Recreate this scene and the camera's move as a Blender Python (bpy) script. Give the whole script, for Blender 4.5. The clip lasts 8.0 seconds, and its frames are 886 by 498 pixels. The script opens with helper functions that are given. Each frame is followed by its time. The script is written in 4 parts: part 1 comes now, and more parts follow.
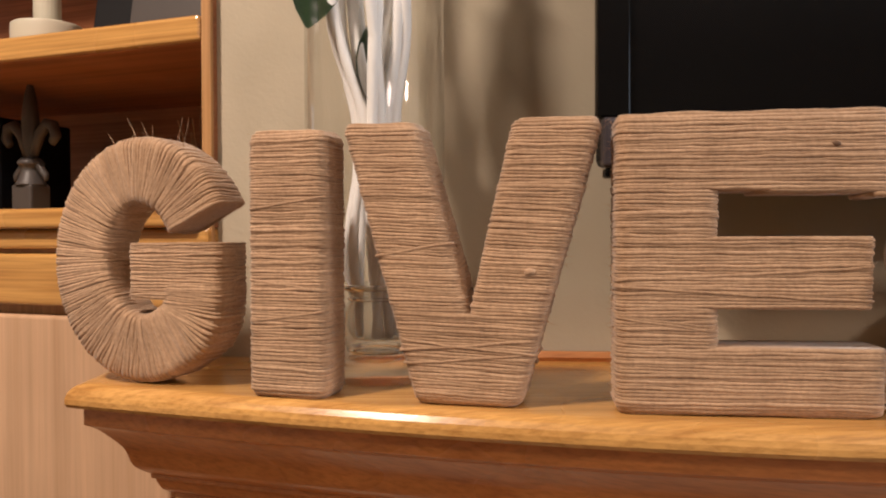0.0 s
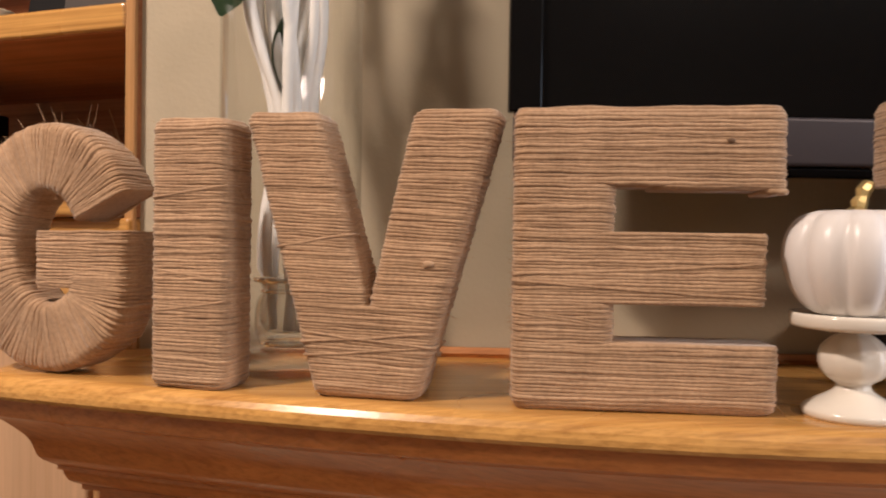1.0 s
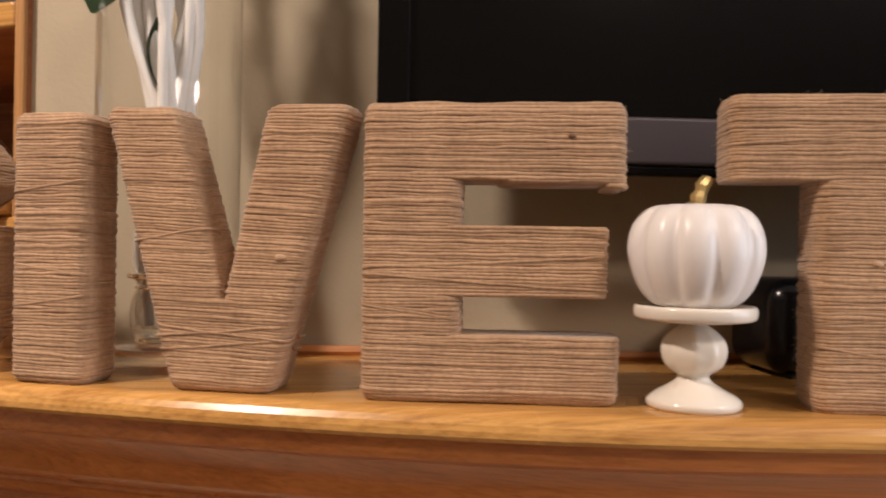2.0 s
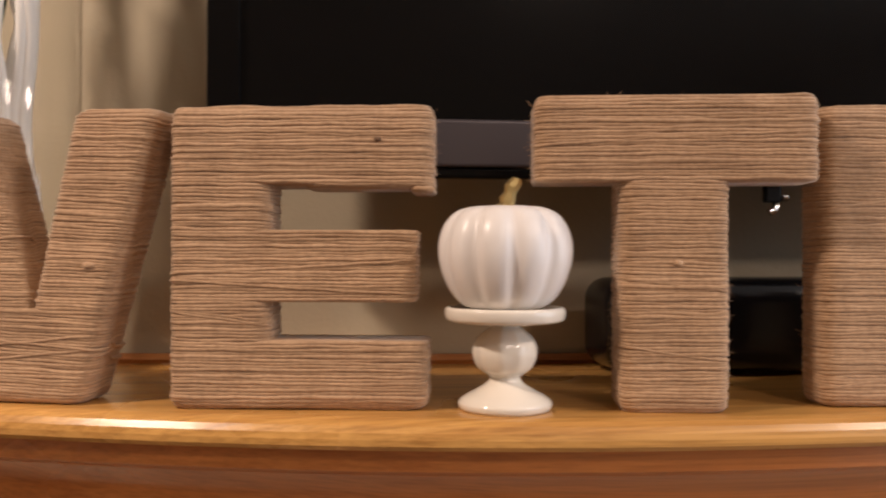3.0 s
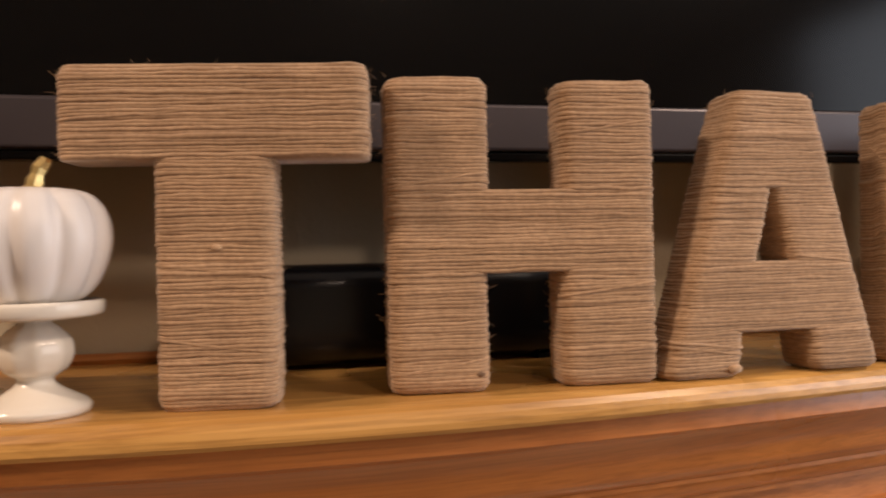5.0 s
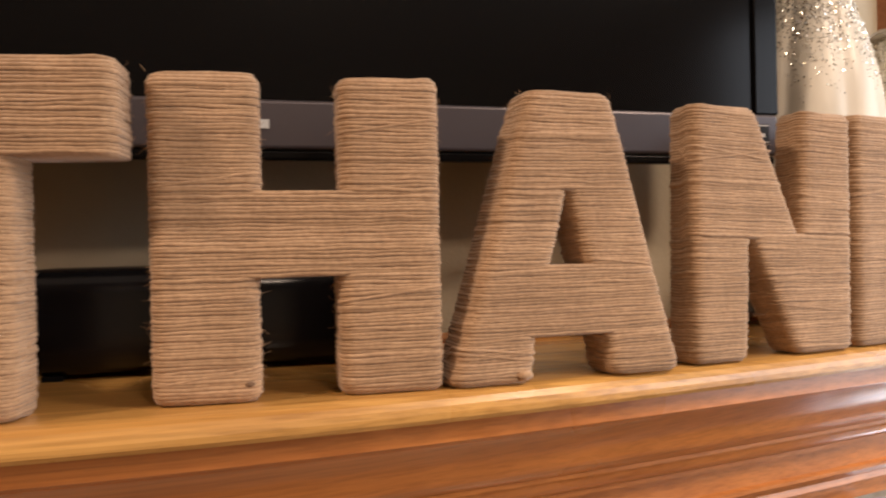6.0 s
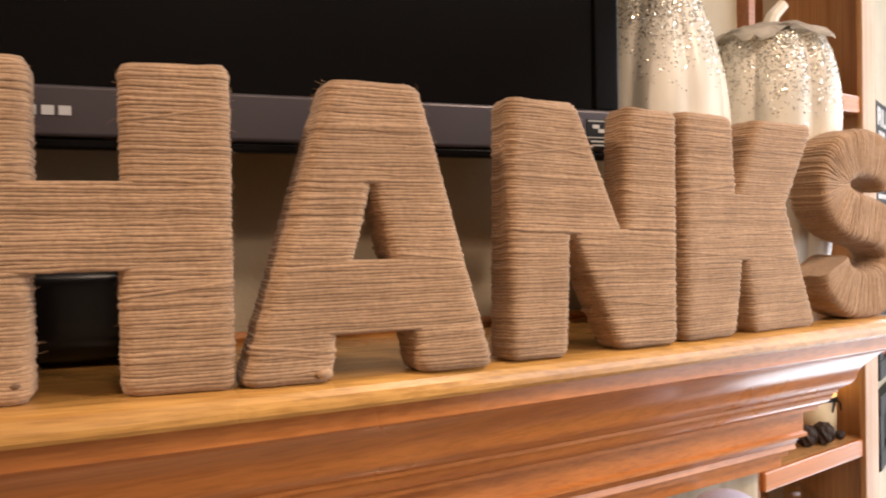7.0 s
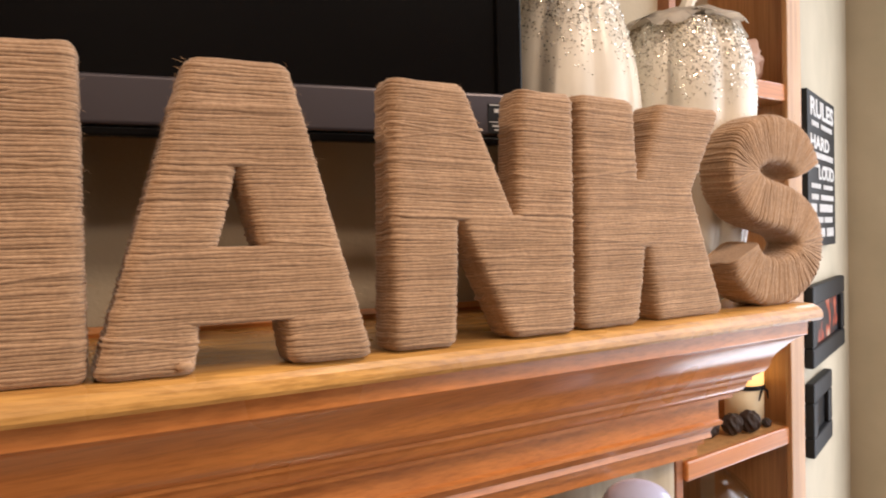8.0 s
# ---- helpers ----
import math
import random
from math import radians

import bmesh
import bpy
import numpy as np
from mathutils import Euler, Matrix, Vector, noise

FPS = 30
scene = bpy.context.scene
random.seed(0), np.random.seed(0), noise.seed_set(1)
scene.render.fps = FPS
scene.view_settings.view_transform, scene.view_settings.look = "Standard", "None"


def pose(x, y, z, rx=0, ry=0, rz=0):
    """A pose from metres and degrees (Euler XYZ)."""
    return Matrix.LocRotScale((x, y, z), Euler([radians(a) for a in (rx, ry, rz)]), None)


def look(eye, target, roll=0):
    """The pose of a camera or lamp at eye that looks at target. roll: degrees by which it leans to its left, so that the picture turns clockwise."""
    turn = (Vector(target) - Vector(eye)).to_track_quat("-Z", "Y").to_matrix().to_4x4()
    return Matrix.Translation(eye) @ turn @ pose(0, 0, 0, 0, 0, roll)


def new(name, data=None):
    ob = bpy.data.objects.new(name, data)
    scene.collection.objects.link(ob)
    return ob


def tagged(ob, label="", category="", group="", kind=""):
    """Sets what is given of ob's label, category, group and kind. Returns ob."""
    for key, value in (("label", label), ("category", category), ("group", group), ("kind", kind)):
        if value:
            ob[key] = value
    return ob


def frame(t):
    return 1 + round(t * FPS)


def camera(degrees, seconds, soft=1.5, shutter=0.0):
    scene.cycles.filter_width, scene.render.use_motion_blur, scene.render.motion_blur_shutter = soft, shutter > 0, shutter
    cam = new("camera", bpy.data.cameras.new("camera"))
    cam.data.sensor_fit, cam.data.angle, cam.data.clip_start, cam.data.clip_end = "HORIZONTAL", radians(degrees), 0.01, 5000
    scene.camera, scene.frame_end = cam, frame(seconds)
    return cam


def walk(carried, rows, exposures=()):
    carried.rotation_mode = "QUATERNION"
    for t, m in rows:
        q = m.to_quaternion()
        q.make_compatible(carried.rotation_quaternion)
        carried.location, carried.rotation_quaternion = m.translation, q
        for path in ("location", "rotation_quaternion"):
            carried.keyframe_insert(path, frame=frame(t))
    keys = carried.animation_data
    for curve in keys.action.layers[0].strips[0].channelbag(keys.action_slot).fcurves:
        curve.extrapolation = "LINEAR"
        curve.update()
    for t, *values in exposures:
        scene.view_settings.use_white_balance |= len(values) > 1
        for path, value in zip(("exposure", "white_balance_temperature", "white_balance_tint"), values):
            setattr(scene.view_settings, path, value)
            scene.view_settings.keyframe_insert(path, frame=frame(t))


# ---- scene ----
cam = camera(58.0, 8.0, soft=2.0, shutter=0.4)
PATH = [
    (0, (-0.12, -0.026, 1.521), (-0.084, 1.974, 1.488), -0.2),
    (0.5, (-0.095, -0.02, 1.509), (-0.049, 1.979, 1.488), 0.3),
    (1, (-0.062, -0.024, 1.514), (0.017, 1.974, 1.487), 0.8),
    (2.5, (0.075, -0.04, 1.498), (0.241, 1.953, 1.517), 0.6),
    (3, (0.132, -0.042, 1.502), (0.343, 1.947, 1.522), 0.1),
    (3.5, (0.202, -0.039, 1.498), (0.47, 1.943, 1.523), -0.7),
    (4, (0.26, -0.037, 1.494), (0.586, 1.936, 1.513), -1.3),
    (4.5, (0.309, -0.035, 1.496), (0.694, 1.928, 1.498), -1.2),
    (5, (0.364, -0.036, 1.493), (0.815, 1.913, 1.498), -1.3),
    (6.5, (0.529, -0.052, 1.498), (1.171, 1.842, 1.474), -1.1),
    (7, (0.57, -0.059, 1.495), (1.292, 1.806, 1.466), -1.0),
    (7.5, (0.604, -0.06, 1.493), (1.373, 1.786, 1.46), -0.9),
    (8, (0.637, -0.063, 1.488), (1.433, 1.772, 1.442), -1.3),
]
walk(cam, [(t, look(eye, target, roll)) for t, eye, target, roll in PATH], [(0.0, -0.02, 6300, 12), (1.0, -0.04, 6300, 12), (2.5, -0.11, 6400, 13), (3.5, -0.22, 6850, 15), (5.0, -0.28, 7150, 16), (6.5, 0.05, 7150, 15), (8.0, -0.07, 7000, 15)])

# ---- world and light ----
world = bpy.data.worlds.new("world")
scene.world = world
world.use_nodes = True
wn = world.node_tree.nodes
sky = wn.new("ShaderNodeTexSky")
sky.sky_type = "NISHITA"
sky.sun_disc = False
sky.sun_elevation, sky.sun_rotation = radians(35), radians(120)
wn["Background"].inputs[1].default_value = 0.12
world.node_tree.links.new(sky.outputs[0], wn["Background"].inputs[0])


def lamp(name, kind, m, energy, colour, size=0.1, size_y=None, spot=None):
    data = bpy.data.lights.new(name, kind)
    data.energy, data.color = energy, colour
    if kind == "AREA":
        data.shape = "RECTANGLE" if size_y else "DISK"
        data.size = size
        if size_y:
            data.size_y = size_y
    else:
        data.shadow_soft_size = size
    if spot:
        data.spot_size, data.spot_blend = radians(spot), 0.6
    ob = new(name, data)
    ob.matrix_world = m
    return ob


WARM = (1.0, 0.81, 0.66)
DAY = (0.72, 0.84, 1.0)
CAN_PLACES = ((-0.88, 0.05), (0.75, -1.1), (1.6, -0.45))
CAN_WATTS = (30.0, 13.0, 20.0)
CAN_SIZES = (0.15, 0.32, 0.28)
for (cx, cy), watts, wide in zip(CAN_PLACES, CAN_WATTS, CAN_SIZES):
    lamp("can_lamp", "AREA", look((cx, cy, 2.575), (cx, cy, 0), 0), watts, WARM, wide)
lamp("window_daylight", "AREA", look((2.66, -0.65, 1.68), (0.6, -0.65, 1.63), 0), 34.0, DAY, 2.1, 1.4)
lamp("corner_daylight", "AREA", look((2.595, 0.905, 1.2), (1.3, 0.60, 1.25), 0), 20.0, DAY, 0.42, 2.1)


# ---- materials ----
def material(name, colour, rough=0.5, metal=0.0, spec=0.5):
    m = bpy.data.materials.new(name)
    m.use_nodes = True
    b = m.node_tree.nodes["Principled BSDF"]
    b.inputs["Base Color"].default_value = (*colour, 1)
    b.inputs["Roughness"].default_value = rough
    b.inputs["Metallic"].default_value = metal
    b.inputs["Specular IOR Level"].default_value = spec
    return m


def nodes_of(m):
    t = m.node_tree
    return t.nodes, t.links, t.nodes["Principled BSDF"]


def ramp_of(n, stops):
    r = n.new("ShaderNodeValToRGB")
    e = r.color_ramp.elements
    while len(e) < len(stops):
        e.new(0.5)
    for el, (p, c) in zip(e, stops):
        el.position, el.color = p, (*c, 1)
    return r


def coords(n, l, scale, turn=(0, 0, 0), kind="Object"):
    tc = n.new("ShaderNodeTexCoord")
    mp = n.new("ShaderNodeMapping")
    mp.inputs["Scale"].default_value = scale
    mp.inputs["Rotation"].default_value = [radians(a) for a in turn]
    l.new(tc.outputs[kind], mp.inputs[0])
    return mp.outputs[0]


def noise_at(n, l, vec, scale, detail=4.0, rough=0.55):
    t = n.new("ShaderNodeTexNoise")
    t.inputs["Scale"].default_value = scale
    t.inputs["Detail"].default_value = detail
    t.inputs["Roughness"].default_value = rough
    l.new(vec, t.inputs["Vector"])
    return t.outputs["Fac"]


def mix(n, l, fac, a, b, kind="MIX"):
    x = n.new("ShaderNodeMix")
    x.data_type, x.blend_type = "RGBA", kind
    if isinstance(fac, float):
        x.inputs[0].default_value = fac
    else:
        l.new(fac, x.inputs[0])
    for v, s in ((a, 6), (b, 7)):
        if isinstance(v, tuple):
            x.inputs[s].default_value = (*v, 1)
        else:
            l.new(v, x.inputs[s])
    return x.outputs[2]


def bump(n, l, b, height, strength, distance=0.001):
    u = n.new("ShaderNodeBump")
    u.inputs["Strength"].default_value = strength
    u.inputs["Distance"].default_value = distance
    l.new(height, u.inputs["Height"])
    l.new(u.outputs[0], b.inputs["Normal"])


def wood(name, light, dark, along="x", rough=0.32, coat=0.25, pore=0.55):
    """Oak: long fibres and cathedral bands along one axis, small dark pores."""
    m = material(name, light, rough)
    n, l, b = nodes_of(m)
    long = {"x": (0.55, 22, 22), "y": (22, 0.55, 22), "z": (22, 22, 0.55)}[along]
    v = coords(n, l, long)
    bands = noise_at(n, l, v, 3.0, 5, 0.62)
    fine = noise_at(n, l, coords(n, l, tuple(a * (4.5 if a < 5 else 6.5) for a in long)), 2.4, 4, 0.6)
    blot = noise_at(n, l, coords(n, l, (3, 3, 3)), 2.0, 2)
    r = ramp_of(n, [(0.3, dark), (0.52, light), (0.75, tuple(min(1, c * 1.18) for c in light))])
    l.new(bands, r.inputs[0])
    pores = ramp_of(n, [(0.34, (0.62, 0.55, 0.48)), (0.56, (1, 1, 1))])
    l.new(fine, pores.inputs[0])
    c = mix(n, l, pore, r.outputs[0], pores.outputs[0], "MULTIPLY")
    tone = ramp_of(n, [(0.3, (0.93, 0.92, 0.91)), (0.7, (1.04, 1.04, 1.04))])
    l.new(blot, tone.inputs[0])
    c = mix(n, l, 1.0, c, tone.outputs[0], "MULTIPLY")
    l.new(c, b.inputs["Base Color"])
    b.inputs["Coat Weight"].default_value = coat
    b.inputs["Coat Roughness"].default_value = 0.17
    rr = ramp_of(n, [(0.3, (rough + 0.12,) * 3), (0.7, (rough - 0.06,) * 3)])
    l.new(blot, rr.inputs[0])
    l.new(rr.outputs[0], b.inputs["Roughness"])
    bump(n, l, b, fine, 0.12, 0.0006)
    return m


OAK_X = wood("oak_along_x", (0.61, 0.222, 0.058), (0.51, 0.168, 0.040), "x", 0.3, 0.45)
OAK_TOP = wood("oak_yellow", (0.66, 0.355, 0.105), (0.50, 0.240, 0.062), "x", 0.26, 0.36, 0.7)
OAK_Z = wood("oak_along_z", (0.56, 0.31, 0.13), (0.43, 0.21, 0.075), "z", 0.36, 0.2)
OAK_PALE = wood("oak_pale", (0.64, 0.41, 0.25), (0.60, 0.37, 0.215), "z", 0.42, 0.15, 0.2)
# Cabinet insides: the same oak, with the recess shade put into a darker colour.
OAK_SHADED = wood("oak_inside_shaded", (0.40, 0.155, 0.065), (0.27, 0.10, 0.040), "x", 0.45, 0.1)
OAK_MATT = wood("oak_matt", (0.57, 0.235, 0.07), (0.43, 0.150, 0.04), "x", 0.5, 0.0)

PAINT = material("wall_paint", (0.50, 0.43, 0.31), 0.75, 0, 0.3)
n, l, b = nodes_of(PAINT)
v = coords(n, l, (1, 1, 1))
big = ramp_of(n, [(0.35, (0.47, 0.405, 0.295)), (0.65, (0.53, 0.455, 0.335))])
l.new(noise_at(n, l, v, 6, 3), big.inputs[0])
l.new(big.outputs[0], b.inputs["Base Color"])
bump(n, l, b, noise_at(n, l, v, 180, 3), 0.35, 0.0012)

CEIL = material("ceiling_paint", (0.78, 0.74, 0.66), 0.85)
FLOOR = wood("floor_wood", (0.25, 0.13, 0.06), (0.16, 0.08, 0.035), "y", 0.4, 0.1)

TWINE = material("jute_twine", (0.37, 0.235, 0.125), 0.9, 0, 0.15)
n, l, b = nodes_of(TWINE)
geo = n.new("ShaderNodeNewGeometry")
isl = ramp_of(n, [(0.0, (0.405, 0.257, 0.150)), (0.5, (0.445, 0.286, 0.170)), (1.0, (0.495, 0.322, 0.196))])
l.new(geo.outputs["Random Per Island"], isl.inputs[0])
v = coords(n, l, (1, 1, 1))
fib = noise_at(n, l, v, 330, 3, 0.7)
fr = ramp_of(n, [(0.3, (0.80, 0.77, 0.74)), (0.62, (1.08, 1.08, 1.08))])
l.new(fib, fr.inputs[0])
patch = ramp_of(n, [(0.35, (0.88, 0.86, 0.84)), (0.65, (1.08, 1.08, 1.08))])
l.new(noise_at(n, l, v, 28, 3), patch.inputs[0])
c = mix(n, l, 1.0, isl.outputs[0], fr.outputs[0], "MULTIPLY")
streak = ramp_of(n, [(0.34, (0.78, 0.75, 0.72)), (0.55, (1.0, 1.0, 1.0)), (0.7, (1.12, 1.12, 1.12))])
l.new(noise_at(n, l, coords(n, l, (45, 45, 520)), 1.0, 3, 0.6), streak.inputs[0])
c = mix(n, l, 1.0, c, patch.outputs[0], "MULTIPLY")
c = mix(n, l, 0.15, c, streak.outputs[0], "MULTIPLY")
l.new(c, b.inputs["Base Color"])
b.inputs["Sheen Weight"].default_value = 0.4
b.inputs["Sheen Roughness"].default_value = 0.5
bump(n, l, b, fib, 0.45, 0.0006)

BLACK_GLOSS = material("black_gloss", (0.0045, 0.004, 0.004), 0.15, 0, 0.15)
SCREEN = material("screen_glass", (0.0045, 0.004, 0.004), 0.14, 0, 0.16)
BEZEL = material("bezel_plum_grey", (0.070, 0.058, 0.064), 0.34, 0.35)
BLACK = material("black_plastic", (0.005, 0.005, 0.006), 0.4, 0, 0.15)
CASE = material("black_case", (0.004, 0.004, 0.005), 0.22, 0, 0.4)
SILVER = material("silver_print", (0.6, 0.6, 0.6), 0.35, 0.3)
CHROME = material("chrome", (0.7, 0.7, 0.7), 0.15, 1.0)
WHITE = material("white_glaze", (0.84, 0.80, 0.78), 0.34)
CREAM = material("cream_glaze", (0.82, 0.76, 0.67), 0.16)
GOLD = material("gold_paint", (0.74, 0.56, 0.25), 0.34, 0.9)
BRANCH = material("white_branch", (0.90, 0.88, 0.85), 0.6)
LEAF = material("dark_leaf", (0.030, 0.065, 0.022), 0.4)
GLASS = material("clear_glass", (1, 1, 1), 0.015)
nodes_of(GLASS)[2].inputs["Transmission Weight"].default_value = 1.0
nodes_of(GLASS)[2].inputs["IOR"].default_value = 1.4
THIN = bpy.data.materials.new("thin_glass")
THIN.use_nodes = True
tn, tl = THIN.node_tree.nodes, THIN.node_tree.links
tn.remove(tn["Principled BSDF"])
clear, shine, fres, mx = tn.new("ShaderNodeBsdfTransparent"), tn.new("ShaderNodeBsdfGlossy"), tn.new("ShaderNodeLayerWeight"), tn.new("ShaderNodeMixShader")
pw, gain = tn.new("ShaderNodeMath"), tn.new("ShaderNodeMath")
pw.operation, gain.operation = "POWER", "MULTIPLY_ADD"
pw.inputs[1].default_value, gain.inputs[1].default_value, gain.inputs[2].default_value = 2.6, 0.9, 0.02
clear.inputs[0].default_value = (0.98, 0.985, 0.98, 1)
shine.inputs["Roughness"].default_value = 0.02
tl.new(fres.outputs["Facing"], pw.inputs[0]), tl.new(pw.outputs[0], gain.inputs[0]), tl.new(gain.outputs[0], mx.inputs[0])
tl.new(clear.outputs[0], mx.inputs[1]), tl.new(shine.outputs[0], mx.inputs[2])
tl.new(mx.outputs[0], tn["Material Output"].inputs[0])
CRYSTAL = THIN.copy()
CRYSTAL.name = "bright_glass"
for nd in CRYSTAL.node_tree.nodes:
    if nd.bl_idname == "ShaderNodeMath" and nd.operation == "MULTIPLY_ADD":
        nd.inputs[1].default_value, nd.inputs[2].default_value = 0.9, 0.05
    elif nd.bl_idname == "ShaderNodeMath":
        nd.inputs[1].default_value = 1.5
IRON = material("grey_iron", (0.085, 0.074, 0.068), 0.5, 0.2)
POT = material("cream_pot", (0.60, 0.55, 0.42), 0.55)
WAX = material("cream_wax", (0.80, 0.68, 0.46), 0.5)
CONE = material("dark_cone", (0.035, 0.02, 0.014), 0.7)
INK = material("black_print", (0.014, 0.014, 0.015), 0.5, 0, 0.2)
CHALK = material("white_print", (0.58, 0.56, 0.53), 0.6)
STONE = material("striped_stone", (0.62, 0.55, 0.40), 0.45)
n, l, b = nodes_of(STONE)
st = ramp_of(n, [(0.35, (0.50, 0.42, 0.28)), (0.6, (0.68, 0.62, 0.48))])
l.new(noise_at(n, l, coords(n, l, (26, 2, 1)), 1.6, 3), st.inputs[0])
l.new(st.outputs[0], b.inputs["Base Color"])
LAVENDER = material("pale_glaze", (0.52, 0.56, 0.76), 0.2)


def glittered(name, base):
    """Ivory paint with a crust of silver and gold flakes from the top down."""
    m = material(name, base, 0.35)
    n, l, b = nodes_of(m)
    vein = ramp_of(n, [(0.4, tuple(c * 0.86 for c in base)), (0.62, base)])
    l.new(noise_at(n, l, coords(n, l, (9, 9, 3)), 3, 3), vein.inputs[0])
    l.new(vein.outputs[0], b.inputs["Base Color"])
    return m


IVORY = glittered("ivory_paint", (0.86, 0.80, 0.68))
FLAKE = material("glitter_flake", (0.72, 0.66, 0.52), 0.18, 1.0)
n, l, b = nodes_of(FLAKE)
geo = n.new("ShaderNodeNewGeometry")
fl = ramp_of(n, [(0.0, (0.24, 0.21, 0.15)), (0.3, (0.56, 0.50, 0.38)), (0.7, (0.80, 0.78, 0.74)), (1.0, (0.96, 0.95, 0.94))])
l.new(geo.outputs["Random Per Island"], fl.inputs[0])
l.new(fl.outputs[0], b.inputs["Base Color"])
CAN_GLOW = material("can_glow", (1, 0.8, 0.55), 0.5)
nodes_of(CAN_GLOW)[2].inputs["Emission Color"].default_value = (1, 0.75, 0.45, 1)
nodes_of(CAN_GLOW)[2].inputs["Emission Strength"].default_value = 6.0
FLAME = material("warm_wax_glow", (0.95, 0.75, 0.4), 0.5)
nodes_of(FLAME)[2].inputs["Emission Color"].default_value = (1, 0.62, 0.22, 1)
nodes_of(FLAME)[2].inputs["Emission Strength"].default_value = 1.3


# ---- mesh helpers ----
def mesh_object(name, verts, faces, mat, parent=None, label="", smooth=False):
    me = bpy.data.meshes.new(name)
    me.from_pydata([tuple(p) for p in verts], [], faces)
    me.materials.append(mat)
    if smooth:
        me.polygons.foreach_set("use_smooth", [True] * len(me.polygons))
    me.update()
    ob = new(name, me)
    if parent:
        ob.parent = parent
    return tagged(ob, label)


def part(name, bm, mat, parent=None, label="", smooth=False):
    me = bpy.data.meshes.new(name)
    bmesh.ops.recalc_face_normals(bm, faces=bm.faces)
    bm.to_mesh(me)
    bm.free()
    me.materials.append(mat)
    if smooth:
        me.polygons.foreach_set("use_smooth", [True] * len(me.polygons))
    ob = new(name, me)
    if parent:
        ob.parent = parent
    return tagged(ob, label)


def thing(name, m, label, category, group="", kind=""):
    ob = new(name)
    ob.matrix_world = m
    ob.empty_display_size = 0.02
    return tagged(ob, label, category, group, kind)


def box_bm(x0, y0, z0, x1, y1, z1, bevel=0.0, seg=2, bm=None):
    bm2 = bmesh.new()
    bmesh.ops.create_cube(bm2, size=1)
    for v in bm2.verts:
        v.co = Vector(((x0 + x1) / 2 + v.co.x * (x1 - x0), (y0 + y1) / 2 + v.co.y * (y1 - y0), (z0 + z1) / 2 + v.co.z * (z1 - z0)))
    if bevel:
        bmesh.ops.bevel(bm2, geom=bm2.edges[:], offset=bevel, segments=seg, affect="EDGES", profile=0.5)
    if bm is None:
        return bm2
    me = bpy.data.meshes.new("tmp")
    bm2.to_mesh(me)
    bm2.free()
    bm.from_mesh(me)
    bpy.data.meshes.remove(me)
    return bm


def lathe_bm(profile, seg=40, ribs=None):
    """Turns (radius, height) pairs about z. ribs(angle, k) scales the radius at profile step k."""
    bm = bmesh.new()
    rings = []
    for k, (r, z) in enumerate(profile):
        if r < 1e-6:
            rings.append([bm.verts.new((0, 0, z))])
            continue
        ring = []
        for i in range(seg):
            a = 2 * math.pi * i / seg
            s = ribs(a, k) if ribs else 1.0
            ring.append(bm.verts.new((r * s * math.cos(a), r * s * math.sin(a), z)))
        rings.append(ring)
    for p, q in zip(rings, rings[1:]):
        if len(p) == 1 and len(q) == 1:
            continue
        for i in range(seg):
            j = (i + 1) % seg
            if len(p) == 1:
                bm.faces.new((p[0], q[j], q[i]))
            elif len(q) == 1:
                bm.faces.new((p[i], p[j], q[0]))
            else:
                bm.faces.new((p[i], p[j], q[j], q[i]))
    return bm


def tube_data(path, radius, sides=6, closed=False, verts=None, faces=None, flat=1.0):
    """A tube along points; radius a number or a list. Appends to verts and faces."""
    verts = [] if verts is None else verts
    faces = [] if faces is None else faces
    P = [Vector(p) for p in path]
    N = len(P)
    base = len(verts)
    ref = None
    for i in range(N):
        a = P[(i - 1) % N] if closed or i else P[i]
        c = P[(i + 1) % N] if closed or i < N - 1 else P[i]
        t = (c - a).normalized()
        if ref is None:
            ref = Vector((0, 0, 1)) if abs(t.z) < 0.8 else Vector((0, 1, 0))
        s = t.cross(ref)
        s = s.normalized() if s.length > 1e-6 else Vector((1, 0, 0))
        u = s.cross(t).normalized()
        ref = u
        r = radius[i] if isinstance(radius, (list, tuple)) else radius
        for k in range(sides):
            w = 2 * math.pi * k / sides
            verts.append(P[i] + s * (r * math.cos(w)) + u * (r * flat * math.sin(w)))
    for i in range(N if closed else N - 1):
        p, q = base + i * sides, base + ((i + 1) % N) * sides
        for k in range(sides):
            j = (k + 1) % sides
            faces.append((p + k, p + j, q + j, q + k))
    if not closed:
        faces.append(tuple(base + k for k in range(sides))[::-1])
        faces.append(tuple(base + (N - 1) * sides + k for k in range(sides)))
    return verts, faces


def soft(points, steps=4):
    """Catmull-Rom through (radius, height) pairs."""
    out = []
    P = [points[0]] + list(points) + [points[-1]]
    for a, b, c, d in zip(P, P[1:], P[2:], P[3:]):
        for i in range(steps):
            t = i / steps
            out.append(tuple(0.5 * (2 * b[k] + (c[k] - a[k]) * t + (2 * a[k] - 5 * b[k] + 4 * c[k] - d[k]) * t * t + (3 * b[k] - a[k] - 3 * c[k] + d[k]) * t ** 3) for k in (0, 1)))
    out.append(points[-1])
    return [(max(r, 0.0), z) for r, z in out]


